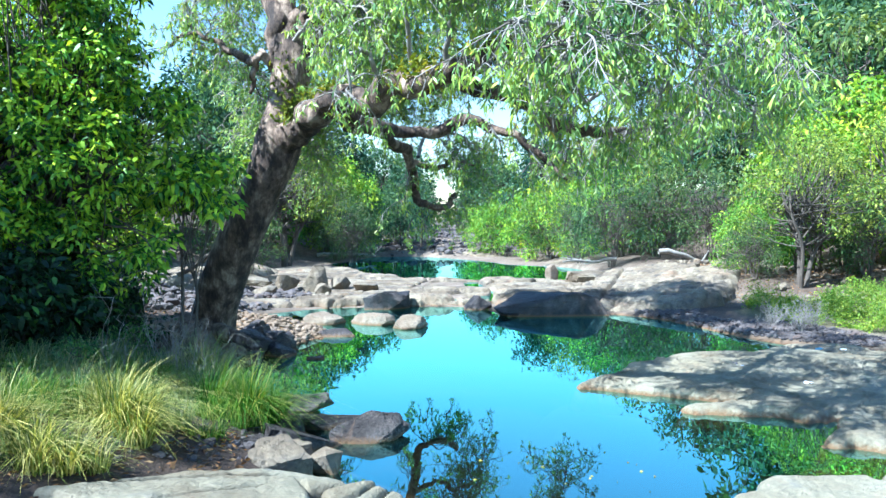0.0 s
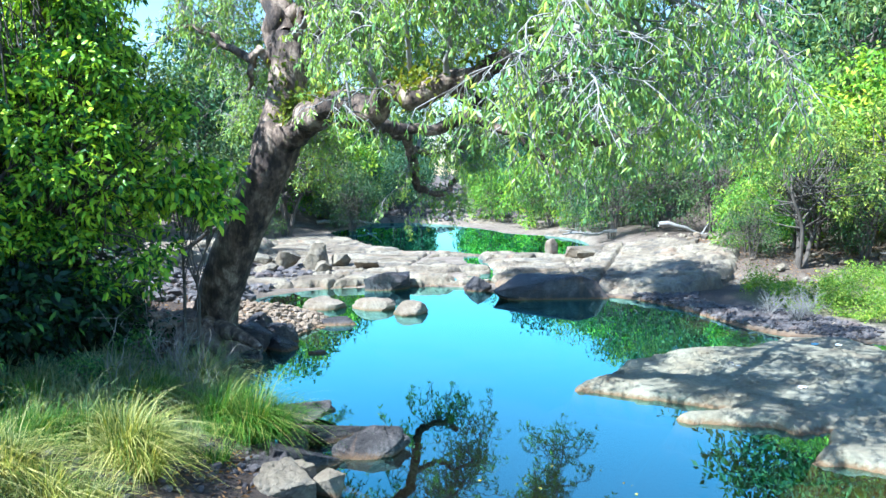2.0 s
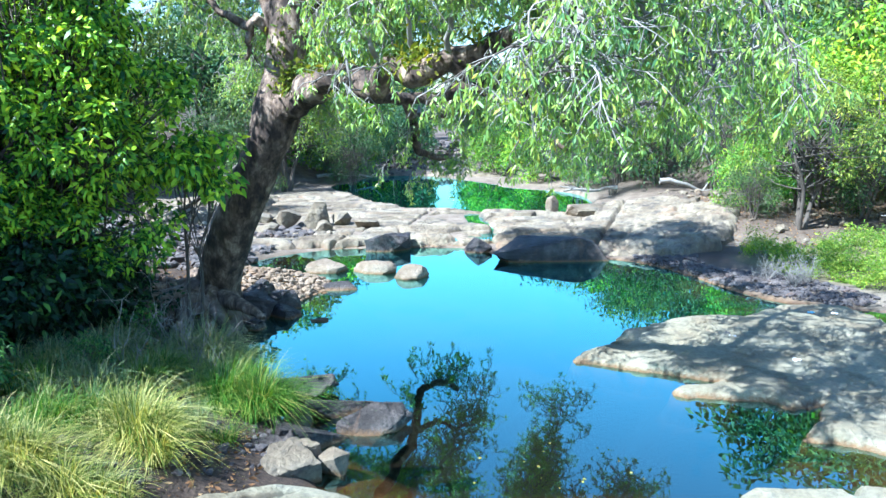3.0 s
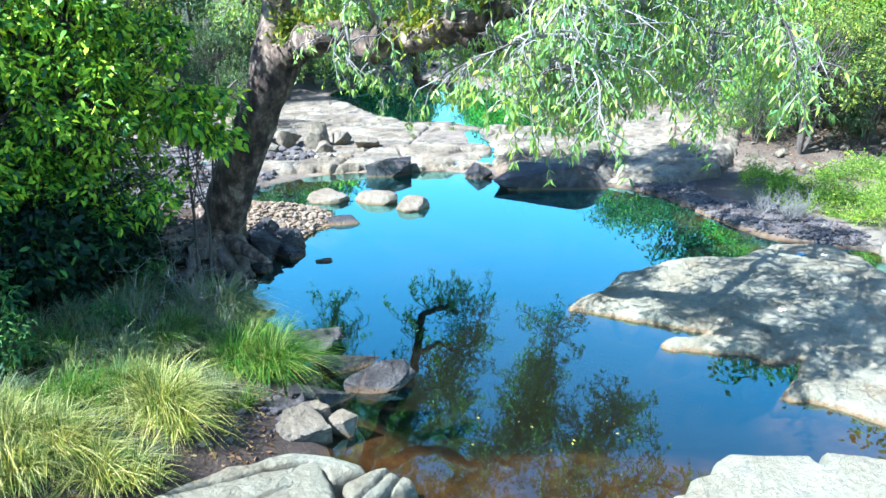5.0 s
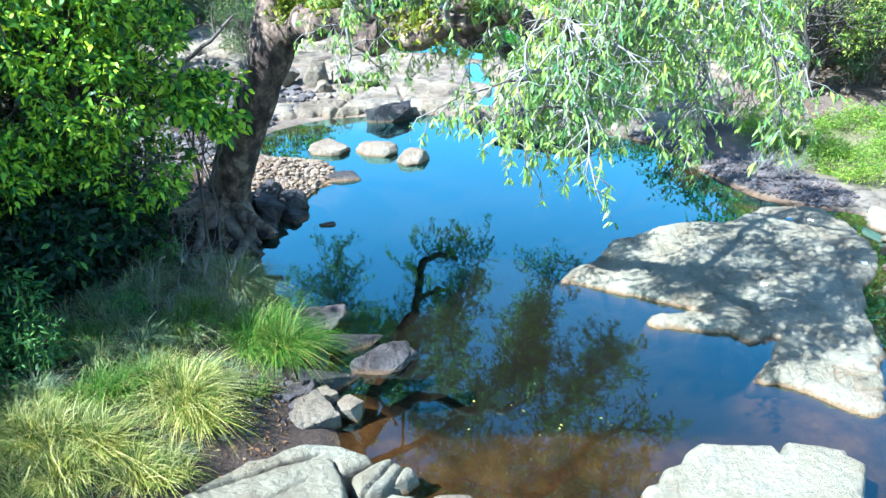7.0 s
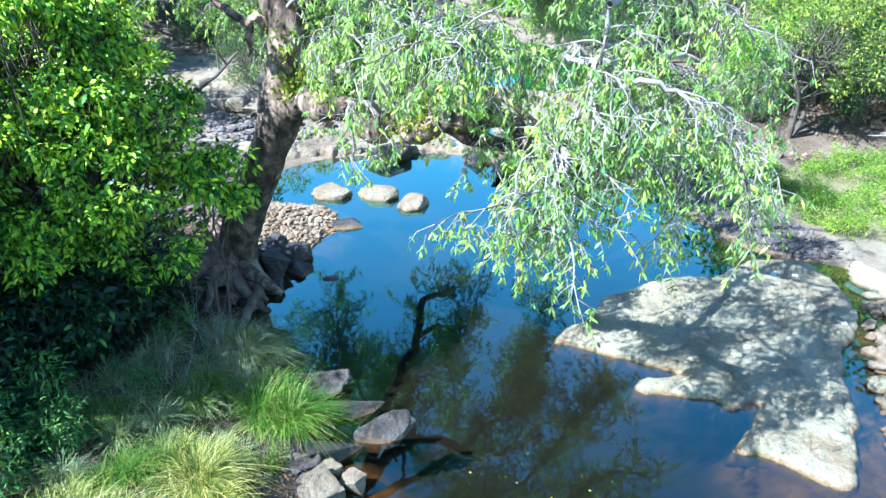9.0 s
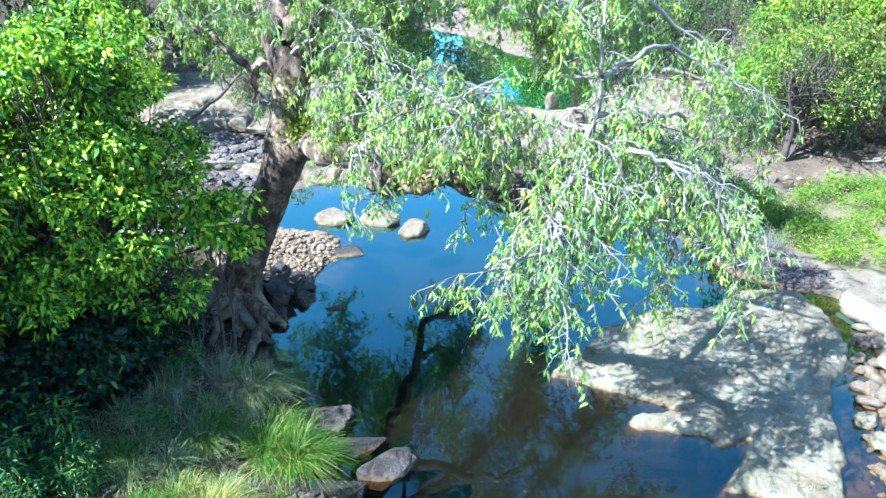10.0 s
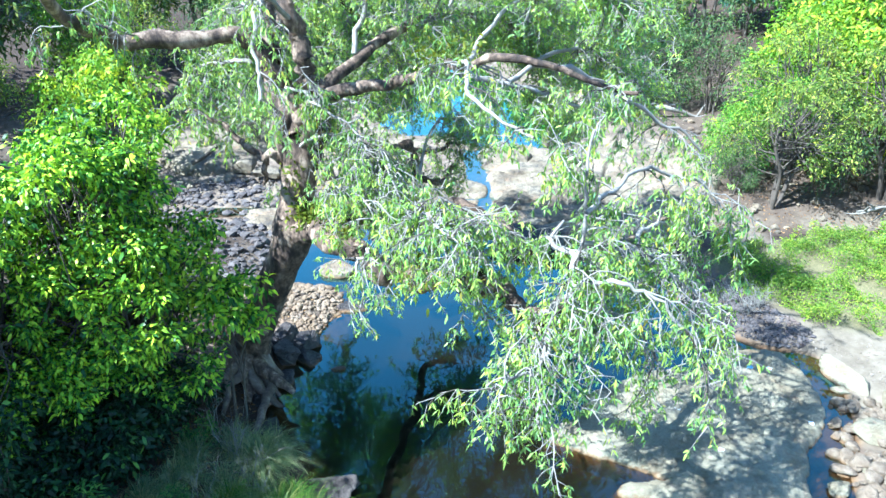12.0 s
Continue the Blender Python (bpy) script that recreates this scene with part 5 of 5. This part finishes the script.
# the undergrowth, with their shade put into its leaf colour
seedling = bushy_tree("undergrowth", (-5.3, 9.8, 0.6), 1.1, 0.75, 4, SHADE, 0.13, 0.38, 46, 34, 208, "leafy undergrowth with the trees' shade in its leaf colour", bare=0.08, lobes=7, clump_r=0.24, full=True, thick=0.02, category="shrub")
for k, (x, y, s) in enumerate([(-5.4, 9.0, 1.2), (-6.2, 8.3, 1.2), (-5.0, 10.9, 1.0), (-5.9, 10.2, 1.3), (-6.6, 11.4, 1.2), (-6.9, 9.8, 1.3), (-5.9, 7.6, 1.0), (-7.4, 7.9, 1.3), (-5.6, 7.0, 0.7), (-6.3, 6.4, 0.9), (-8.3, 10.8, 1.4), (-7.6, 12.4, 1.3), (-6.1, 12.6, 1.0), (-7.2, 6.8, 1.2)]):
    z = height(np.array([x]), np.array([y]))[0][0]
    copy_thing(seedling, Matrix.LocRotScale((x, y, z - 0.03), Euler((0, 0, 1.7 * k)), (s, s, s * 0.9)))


# ---- grass ----
def tussock(at, radius, length, blades, material, seed, label, name="grass_tussock", width=0.008, lie=-0.6):
    """Arching blades from one root. lie: degrees of the side to which more of them fall."""
    g = rnd(seed)
    a = g.uniform(0, 6.28, blades)
    r = radius * g.rand(blades) ** 0.7
    base = np.stack([r * np.cos(a), r * np.sin(a), np.full(blades, -0.03)], -1)
    tuft = g.randint(0, 6, blades)
    mid, fall, tall = g.normal(size=(6, 2)) * radius * 0.55, g.uniform(-1.3, 1.3, 6), g.uniform(0.75, 1.2, 6)
    base[:, :2] = base[:, :2] * 0.45 + mid[tuft]
    out = a + g.normal(size=blades) * 0.5
    L = length * g.uniform(0.35, 1.1, blades) * tall[tuft]
    spread_ = g.uniform(0.1, 1.0, blades) ** 0.7
    pull = lie + fall[tuft]
    flat = 0.9 * np.stack([np.cos(out), np.sin(out), 0 * out], -1) + np.stack([np.cos(pull), np.sin(pull), 0 * pull], -1) * 0.3 + g.normal(size=(blades, 3)) * np.array([0.12, 0.12, 0])
    side = np.stack([-np.sin(out), np.cos(out), 0 * out], -1) * width / 2
    rings = []
    for s in (0, 0.3, 0.55, 0.8, 1.0):
        p = base + flat * (L * spread_ * (0.25 * s + 0.6 * s * s))[:, None]
        p[:, 2] += L * (1.05 * s - (0.25 + 0.72 * spread_) * s * s)
        rings.append(np.stack([p - side * (1.05 - s), p + side * (1.05 - s)], 1))
    v = np.stack(rings, 1).reshape(blades, 10, 3)
    q = np.array([[0, 1, 3, 2], [2, 3, 5, 4], [4, 5, 7, 6], [6, 7, 9, 8]])
    z = height(np.array([at[0]]), np.array([at[1]]))[0][0]
    root = put(name, None, m=pose(at[0], at[1], z), label=label, category="grass", group="grass tussocks")
    for t in range(6):
        mine = v[tuft == t]
        f = (q[None] + (np.arange(len(mine)) * 10)[:, None, None]).reshape(-1, 4)
        put("tuft", mesh_of("tuft", mine.reshape(-1, 3), f, material, False), root, kind="stuff")
    return root


for k, (x, y, r, L, n, mat_, lab) in enumerate([
        (-2.95, 6.35, 0.24, 1.12, 1900, STRAW, "big straw-green grass tussock arching over the bank"),
        (-3.5, 5.6, 0.22, 0.92, 1400, STRAW, "straw-green grass tussock on the bank"),
        (-4.4, 5.5, 0.22, 0.92, 1200, STRAW, "straw-green grass tussock on the bank"),
        (-3.9, 6.2, 0.2, 0.65, 500, GRASS, "fresh green grass tuft between the straw ones"),
        (-3.05, 5.25, 0.18, 0.8, 700, STRAW, "straw-green grass tussock beside the split slab"),
        (-3.75, 5.05, 0.2, 0.9, 800, STRAW, "straw-green grass tussock on the bank"),
        (-3.0, 9.9, 0.22, 0.9, 900, DULLGRASS, "dull grey-green grass tussock in half shade"),
        (-3.6, 8.1, 0.22, 0.8, 700, GRASS, "green grass behind the tussocks"),
        (-4.4, 9.2, 0.25, 0.8, 600, DULLGRASS, "dull weedy grass below the thicket"),
        (-4.7, 8.3, 0.25, 0.75, 600, DULLGRASS, "dull weedy grass below the thicket"),
        (-3.9, 10.0, 0.25, 0.8, 600, DULLGRASS, "dull weedy grass beside the roots"),
        (-5.0, 7.4, 0.25, 0.7, 500, DULLGRASS, "dull weedy grass below the thicket"),
        (-4.2, 7.0, 0.22, 0.7, 500, DULLGRASS, "dull grass between the tussocks and the thicket"),
        (-4.65, 6.3, 0.2, 0.6, 500, DULLGRASS, "dull grass tussock in the thicket's shade"),
        (-4.6, 5.1, 0.2, 1.0, 900, STRAW, "pale straw grass tussock on the bank"),
        (-2.5, 7.9, 0.26, 1.2, 1700, GRASS, "fresh green grass tussock leaning over the rocks"),
        (-3.35, 9.4, 0.28, 1.2, 1300, DULLGRASS, "dull grey-green grass tussock in half shade"),
        (-3.75, 8.7, 0.25, 0.7, 700, DULLGRASS, "dull grey-green grass tussock in half shade"),
        (-3.7, 7.2, 0.22, 0.6, 600, DULLGRASS, "thin dry grass tussock between the greener ones"),
        (-3.15, 8.4, 0.2, 0.65, 600, DULLGRASS, "dull grey-green grass tussock in half shade"),
        (-5.6, 6.2, 0.25, 0.8, 600, DULLGRASS, "dull grass tussock in the thicket's shade"),
        (-3.5, 7.9, 0.2, 0.75, 520, DULLGRASS, "dull grey-green grass behind the tussocks"),
        (-4.3, 8.6, 0.22, 0.7, 420, DULLGRASS, "dull grey-green grass below the thicket"),
        (-2.75, 8.5, 0.2, 0.8, 620, GRASS, "green grass tussock hanging over the bank"),
        (-3.4, 6.9, 0.18, 0.8, 520, STRAW, "straw grass tuft behind the big tussock"),
        (-4.1, 5.5, 0.2, 0.95, 800, STRAW, "straw-green grass tussock on the bank"),
        (-4.2, 7.9, 0.2, 0.6, 420, DULLGRASS, "thin dull grass at the thicket's edge"),
        (-4.6, 7.3, 0.2, 0.65, 420, GRASS, "thin green grass at the thicket's edge"),
        (-3.9, 6.5, 0.18, 0.7, 420, GRASS, "small green grass tuft between the straw ones"),
        (-5.2, 5.5, 0.2, 0.8, 500, STRAW, "straw-green grass tussock on the bank"),
        (-2.9, 5.4, 0.14, 0.55, 300, STRAW, "small straw grass tuft beside the split slab"),
        (-2.45, 7.0, 0.12, 0.4, 220, GRASS, "small green grass tuft among the bank rocks"),
        (-3.0, 7.1, 0.2, 0.6, 500, DULLGRASS, "short dry grass at the bank's edge")]):
    tussock((x, y), r * 1.3, L * 0.98, int(n * 1.15), mat_, 400 + k, lab, width=0.011)


def turf_cover():
    """Low bright ground cover on the far bank, too fine to count."""
    g = rnd(500)
    lo, hi = TURF.min(0) - 0.3, TURF.max(0) + 0.3
    p = g.uniform(lo, hi, (110000, 2))
    patch = fbm(p[:, 0] * 1.1, p[:, 1] * 1.1, seed=77)
    p = p[(inside(TURF, p[:, 0], p[:, 1]) + 3.0 * (patch - 0.5) > 0) & (patch + 0.30 * g.rand(len(p)) > 0.57)][:60000]
    z = height(p[:, 0], p[:, 1])[0]
    heap = np.clip(fbm(p[:, 0] * 1.5, p[:, 1] * 1.5, seed=78, octaves=3) - 0.42, 0, 1) + 0.35 * np.clip(vnoise(p[:, 0] * 5, p[:, 1] * 5, seed=79) - 0.5, 0, 1)
    mound = 1.5 * heap * g.rand(len(p)) ** 0.5
    at = np.stack([p[:, 0], p[:, 1], z + mound], -1)
    way = g.normal(size=(len(p), 3)) * 0.8 + np.array([0, 0, 0.7])
    L = g.uniform(0.04, 0.09, len(p))
    put("ground_cover", leaf_mesh("ground_cover", at, way, L, L * 0.35, COVER, 9, full=False), kind="stuff", label="low bright green ground cover on the bank", category="plants")


turf_cover()


# ---- the woods behind: a few kinds of tree, built once and repeated ----
def set_at(ob, x, y, turn=0.0, size=1.0):
    z = height(np.array([x]), np.array([y]))[0][0]
    return copy_thing(ob, Matrix.LocRotScale((x, y, z - 0.05), Euler((0, 0, turn)), (size, size, size)))


def place_kind(first, spots, seed):
    """Moves the first tree to the first spot and sets copies at the rest: x, y, size."""
    g = rnd(seed)
    for x, y, s in spots[1:]:
        set_at(first, x, y, g.uniform(0, 6.28), s)
    x, y, s = spots[0]
    first.matrix_basis = Matrix.LocRotScale((x, y, height(np.array([x]), np.array([y]))[0][0] - 0.05), Euler((0, 0, 0)), (s, s, s))


def wood_spots(seed, count, y0, y1, near, far, s0, s1, sides=(-1, 1)):
    """Spots in the woods on both banks, farther than near from the creek's line."""
    g = rnd(seed)
    out = []
    while len(out) < count:
        y = g.uniform(y0, y1)
        x = sides[g.randint(len(sides))] * g.uniform(near, far) + creek_mid(y)
        if all((x - a) ** 2 + (y - b) ** 2 > 6 for a, b, _ in out):
            out.append((x, y, g.uniform(s0, s1)))
    return out


bush = bushy_tree("shrub", (0, 0, 0), 3.6, 1.9, 5, LIME, 0.17, 0.38, 95, 56, 301, "bright lime green shrub on the creek bank", bare=0.10, clump_r=0.36, thick=0.05, lobes=11, wood_every=2, category="shrub")
place_kind(bush, [(-7.6, 46, 1.6), (3.4, 45.5, 0.9), (5.2, 41.5, 1.0), (2.6, 48.5, 0.8), (7.2, 38, 1.1), (-10.2, 40, 1.4), (-10.8, 44, 1.6), (11.4, 22.4, 0.85), (9.7, 22.2, 0.6), (-11.4, 23.0, 1.25), (8.8, 34.5, 1.1), (14.2, 24.6, 1.45), (16.4, 26.0, 1.6), (15.5, 29, 1.2), (17.5, 33, 1.5), (12.6, 26.5, 0.9), (16.2, 22.5, 1.2),
                  (7.5, 48, 1.3), (-6.5, 47, 1.3), (10.5, 38.5, 1.3), (-15, 30, 1.3), (14.8, 17.8, 0.8), (13.0, 15.6, 0.4), (12.4, 16.8, 0.35), (13.8, 13.6, 0.45), (5.6, 56, 1.2), (-6, 56, 1.2), (21, 27, 1.5)] + wood_spots(31, 6, 50, 110, 5.0, 10, 1.0, 1.8), 1)
dry = bushy_tree("dry_shrub", (0, 0, 0), 3.4, 1.9, 7, OLIVE, 0.13, 0.30, 125, 40, 302, "grey twiggy shrub with sparse olive leaves", bark=DULL, bare=0.12, clump_r=0.36, thick=0.04, category="shrub")
place_kind(dry, [(-6.4, 42, 1.25), (-10.4, 34.5, 1.1), (9.3, 20.9, 0.5), (7.4, 30.6, 1.15), (9.6, 31.5, 1.2), (11.6, 30, 1.1), (-7.6, 27.2, 0.75), (12.6, 20.8, 0.8), (17.5, 22.0, 1.2), (6.8, 34.8, 1.0), (-10.5, 34, 1.3), (13.3, 15.6, 0.5), (6.2, 40, 1.1), (16.5, 19.5, 1.1), (-5.2, 40, 1.0), (-16, 18.0, 1.0)] + wood_spots(33, 6, 48, 100, 5.0, 9, 0.8, 1.5), 2)
crooked = bushy_tree("crooked_tree", (0, 0, 0), 4.6, 2.2, 3, YELLOW, 0.12, 0.36, 130, 46, 303, "crooked small tree with dark stems and yellow-green leaves", bark=DULL, bare=0.30, lobes=9, clump_r=0.30, thick=0.10)
place_kind(crooked, [(10.4, 20.2, 0.88), (12.3, 23.2, 1.05), (-15.5, 22.5, 0.9), (-17, 20.5, 1.2), (14.0, 20.6, 1.1), (-14, 30, 1.2), (9.8, 36.0, 1.2), (18.5, 24.0, 1.3)] + wood_spots(35, 5, 34, 100, 8, 15, 1.0, 1.7), 3)
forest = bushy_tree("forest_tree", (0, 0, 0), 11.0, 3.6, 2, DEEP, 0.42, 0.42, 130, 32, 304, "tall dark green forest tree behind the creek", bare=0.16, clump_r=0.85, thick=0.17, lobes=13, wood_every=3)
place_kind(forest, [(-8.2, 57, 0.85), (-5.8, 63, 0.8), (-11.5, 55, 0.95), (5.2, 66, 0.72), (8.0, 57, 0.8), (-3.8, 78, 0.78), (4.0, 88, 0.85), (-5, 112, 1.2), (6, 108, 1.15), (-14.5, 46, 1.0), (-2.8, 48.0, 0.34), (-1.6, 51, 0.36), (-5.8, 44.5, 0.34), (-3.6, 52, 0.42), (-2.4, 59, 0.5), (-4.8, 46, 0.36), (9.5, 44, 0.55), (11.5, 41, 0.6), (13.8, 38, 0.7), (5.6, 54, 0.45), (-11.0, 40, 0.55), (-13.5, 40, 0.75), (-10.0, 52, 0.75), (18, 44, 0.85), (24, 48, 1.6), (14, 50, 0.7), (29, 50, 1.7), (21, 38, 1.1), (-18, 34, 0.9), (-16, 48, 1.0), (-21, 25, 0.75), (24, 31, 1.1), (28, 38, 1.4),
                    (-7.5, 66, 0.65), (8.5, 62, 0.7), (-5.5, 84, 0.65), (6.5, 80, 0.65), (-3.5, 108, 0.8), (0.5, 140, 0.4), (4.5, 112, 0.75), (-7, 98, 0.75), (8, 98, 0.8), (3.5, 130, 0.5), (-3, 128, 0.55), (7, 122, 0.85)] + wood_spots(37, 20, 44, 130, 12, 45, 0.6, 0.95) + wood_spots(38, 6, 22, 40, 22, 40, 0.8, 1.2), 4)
mid = bushy_tree("forest_tree", (0, 0, 0), 8.0, 3.0, 3, OLIVE, 0.29, 0.40, 140, 36, 305, "rounded olive green tree on the creek bank", bare=0.15, clump_r=0.7, thick=0.13, lobes=12, wood_every=3)
place_kind(mid, [(17.5, 27.5, 1.15), (20.5, 32, 1.2), (15.5, 37, 0.72), (-9.5, 44, 0.85), (12, 44, 0.65), (-15, 36, 0.9), (22, 22, 1.2), (-18, 28, 0.9), (10, 54, 0.75), (-8.5, 58, 1.0), (25, 26, 1.3), (-20, 28, 1.1)] + wood_spots(39, 11, 50, 130, 7, 40, 0.7, 1.1), 5)


# ---- small things ----
def dead_twigs(at, height_, count, seed, label):
    """A leafless grey twig plant."""
    g = rnd(seed)
    z = height(np.array([at[0]]), np.array([at[1]]))[0][0]
    w = Wood()
    for _ in range(count):
        a = g.uniform(0, 6.28)
        s = bent((0, 0, -0.03), (0.45 * math.cos(a), 0.45 * math.sin(a), 1), height_ * g.uniform(0.6, 1.0), g, sag=-0.1, n=7, wander=0.5)
        w.tube(s, radii_of(8, 0.006, 0.002), 4)
        for _ in range(6):
            p = s[g.randint(2, 8)]
            t = bent(p, g.normal(size=3) * 0.6 + (0, 0, 0.7), height_ * g.uniform(0.15, 0.35), g, sag=0.0, n=4, wander=0.6)
            w.tube(t, radii_of(5, 0.003, 0.0015), 3)
    put("dead_shrub", w.mesh("dead_shrub", PALE), m=pose(at[0], at[1], z), label=label, category="shrub", group="dead twigs in the grass")


for k, (x, y, h, n) in enumerate([(-3.75, 9.5, 1.25, 9), (-3.35, 9.0, 1.0, 8), (-3.1, 8.7, 0.9, 6), (-3.95, 8.2, 1.2, 4), (-4.3, 10.2, 1.1, 6)]):
    dead_twigs((x, y), h, n, 600 + k, "leafless grey twiggy plant among the grass")


for k, (x, y) in enumerate([(7.5, 14.6), (7.9, 14.9), (7.2, 15.2)]):
    dead_twigs((x, y), 0.75, 26, 620 + k, "dense leafless grey bush on the shingle")


def log(at, way, length, r, seed, label, material=PALE, name="fallen_branch"):
    g = rnd(seed)
    line = bent((0, 0, 0), way, length, g, sag=0.05, n=9, wander=0.4)
    w = Wood().tube(line, radii_of(10, r, r * 0.4), 8, 0.2, seed)
    for _ in range(4):
        p = line[g.randint(3, 9)]
        w.tube(bent(p, np.array(way) + g.normal(size=3) * 0.7 + (0, 0, 0.3), length * g.uniform(0.2, 0.4), g, sag=0, n=5, wander=0.5), radii_of(6, r * 0.5, r * 0.12), 5)
    z = height(np.array([at[0]]), np.array([at[1]]))[0][0]
    put(name, w.mesh(name, material), m=pose(at[0], at[1], z + r * 0.7 + (at[2] if len(at) > 2 else 0)), label=label, category="branch")


log((9.0, 29.2, 0.4), (1, 0.1, 0.15), 3.6, 0.11, 1, "bleached fallen branch on the bank")
log((7.5, 30.2, 0.3), (-1, 0.1, 0.3), 2.6, 0.08, 2, "bleached fallen branch on the bank")
log((14.3, 19.0, 0.4), (-1, -0.2, 0.25), 2.6, 0.08, 3, "bleached branch leaning out of the bushes")
log((-7.4, 41.0, 0.3), (1, 0.2, 0.35), 3.6, 0.10, 4, "grey fallen branch beside the upper pool")
log((-9.2, 24.2, 0.5), (1, 0.1, 0.1), 2.8, 0.09, 5, "grey fallen branch on the rocks", DULL)
log((5.4, 16.2, 0.02), (-0.9, 0.25, 0.0), 1.0, 0.02, 6, "thin pale stick lying at the water's edge")
log((5.6, 12.3, 0.18), (0.8, 0.35, 0.1), 0.45, 0.09, 7, "short weathered log on the slab", DULL)


def crumpled(name, at, size, material, seed, label):
    """A crumpled scrap of thin plastic."""
    g = rnd(seed)
    u = np.linspace(-1, 1, 9)
    gx, gy = np.meshgrid(u, u)
    z = 0.9 * fbm(gx * 3.1 + seed, gy * 2.1, seed=seed) + 0.25 * vnoise(gx * 5, gy * 5, seed=seed + 1)
    v = np.stack([gx * (1 - 0.3 * vnoise(gy * 3, gx, seed=seed)), gy * 0.7, z - z.min()], -1).reshape(-1, 3) * size / 2
    i = np.arange(64)
    a = i // 8 * 9 + i % 8
    me = mesh_of(name, v, np.stack([a, a + 1, a + 10, a + 9], -1), material, False)
    put(name, me, m=pose(*at, 0, 0, g.uniform(0, 360)), label=label, category="litter", group="scraps of litter")


WHITE_SCRAP, BLUE_SCRAP, DARK_SCRAP = plain_material("white_plastic", (0.62, 0.66, 0.70)), plain_material("pale_blue_plastic", (0.20, 0.45, 0.60)), plain_material("dark_cloth", (0.03, 0.035, 0.05))
crumpled("litter_scrap", (7.1, 12.35, 0.17), 0.11, WHITE_SCRAP, 1, "crumpled white plastic scrap on the rock slab")
crumpled("litter_scrap", (6.7, 12.4, 0.17), 0.13, BLUE_SCRAP, 2, "crumpled pale blue plastic scrap on the rock slab")
crumpled("litter_scrap", (4.62, 11.2, 0.15), 0.2, DARK_SCRAP, 3, "dark crumpled cloth on the rock slab")
crumpled("litter_scrap", (4.72, 11.05, 0.15), 0.13, WHITE_SCRAP, 4, "crumpled white plastic scrap beside dark cloth")
crumpled("litter_scrap", (7.2, 10.6, 0.16), 0.13, WHITE_SCRAP, 5, "crumpled white plastic scrap on the rock slab")
crumpled("litter_scrap", (5.2, 9.9, 0.15), 0.12, WHITE_SCRAP, 6, "small white scrap on the rock slab")


def litter_leaves():
    """Fallen leaves: dry ones on the shaded bank, yellow ones on the water."""
    g = rnd(700)
    p = g.uniform((-9.5, 4.6), (-1.8, 15.5), (11000, 2))
    p = p[(inside(POOL, p[:, 0], p[:, 1]) < -0.2) & ((p[:, 0] < -3.2) | (p[:, 1] < 7.4))]
    p = np.vstack([p, g.uniform((8.0, 18.8), (16, 27), (6000, 2))])
    at = np.stack([p[:, 0], p[:, 1], height(p[:, 0], p[:, 1])[0] + 0.012], -1)
    L = g.uniform(0.045, 0.095, len(p))
    put("leaf_litter", leaf_mesh("leaf_litter", at, g.normal(size=(len(p), 3)) * (1, 1, 0.15), L, L * 0.4, LITTER, 11, droop=0.0, full=False), kind="stuff", label="dry brown leaf litter below the trees", category="leaves")
    q = g.uniform((0.2, 6.3), (3.2, 7.6), (34, 2))
    q = q[(inside(POOL, q[:, 0], q[:, 1]) > 0.4) & (fbm(q[:, 0] * 0.8, q[:, 1] * 0.8, seed=55) > 0.47)]
    at = np.stack([q[:, 0], q[:, 1], np.full(len(q), 0.006)], -1)
    L = g.uniform(0.02, 0.05, len(q))
    put("floating_leaves", leaf_mesh("floating_leaves", at, g.normal(size=(len(q), 3)) * (1, 1, 0), L, L * 0.5, FLOATING, 12, droop=0.0, full=False), kind="stuff", label="small yellow leaves floating on the water", category="leaves")


litter_leaves()
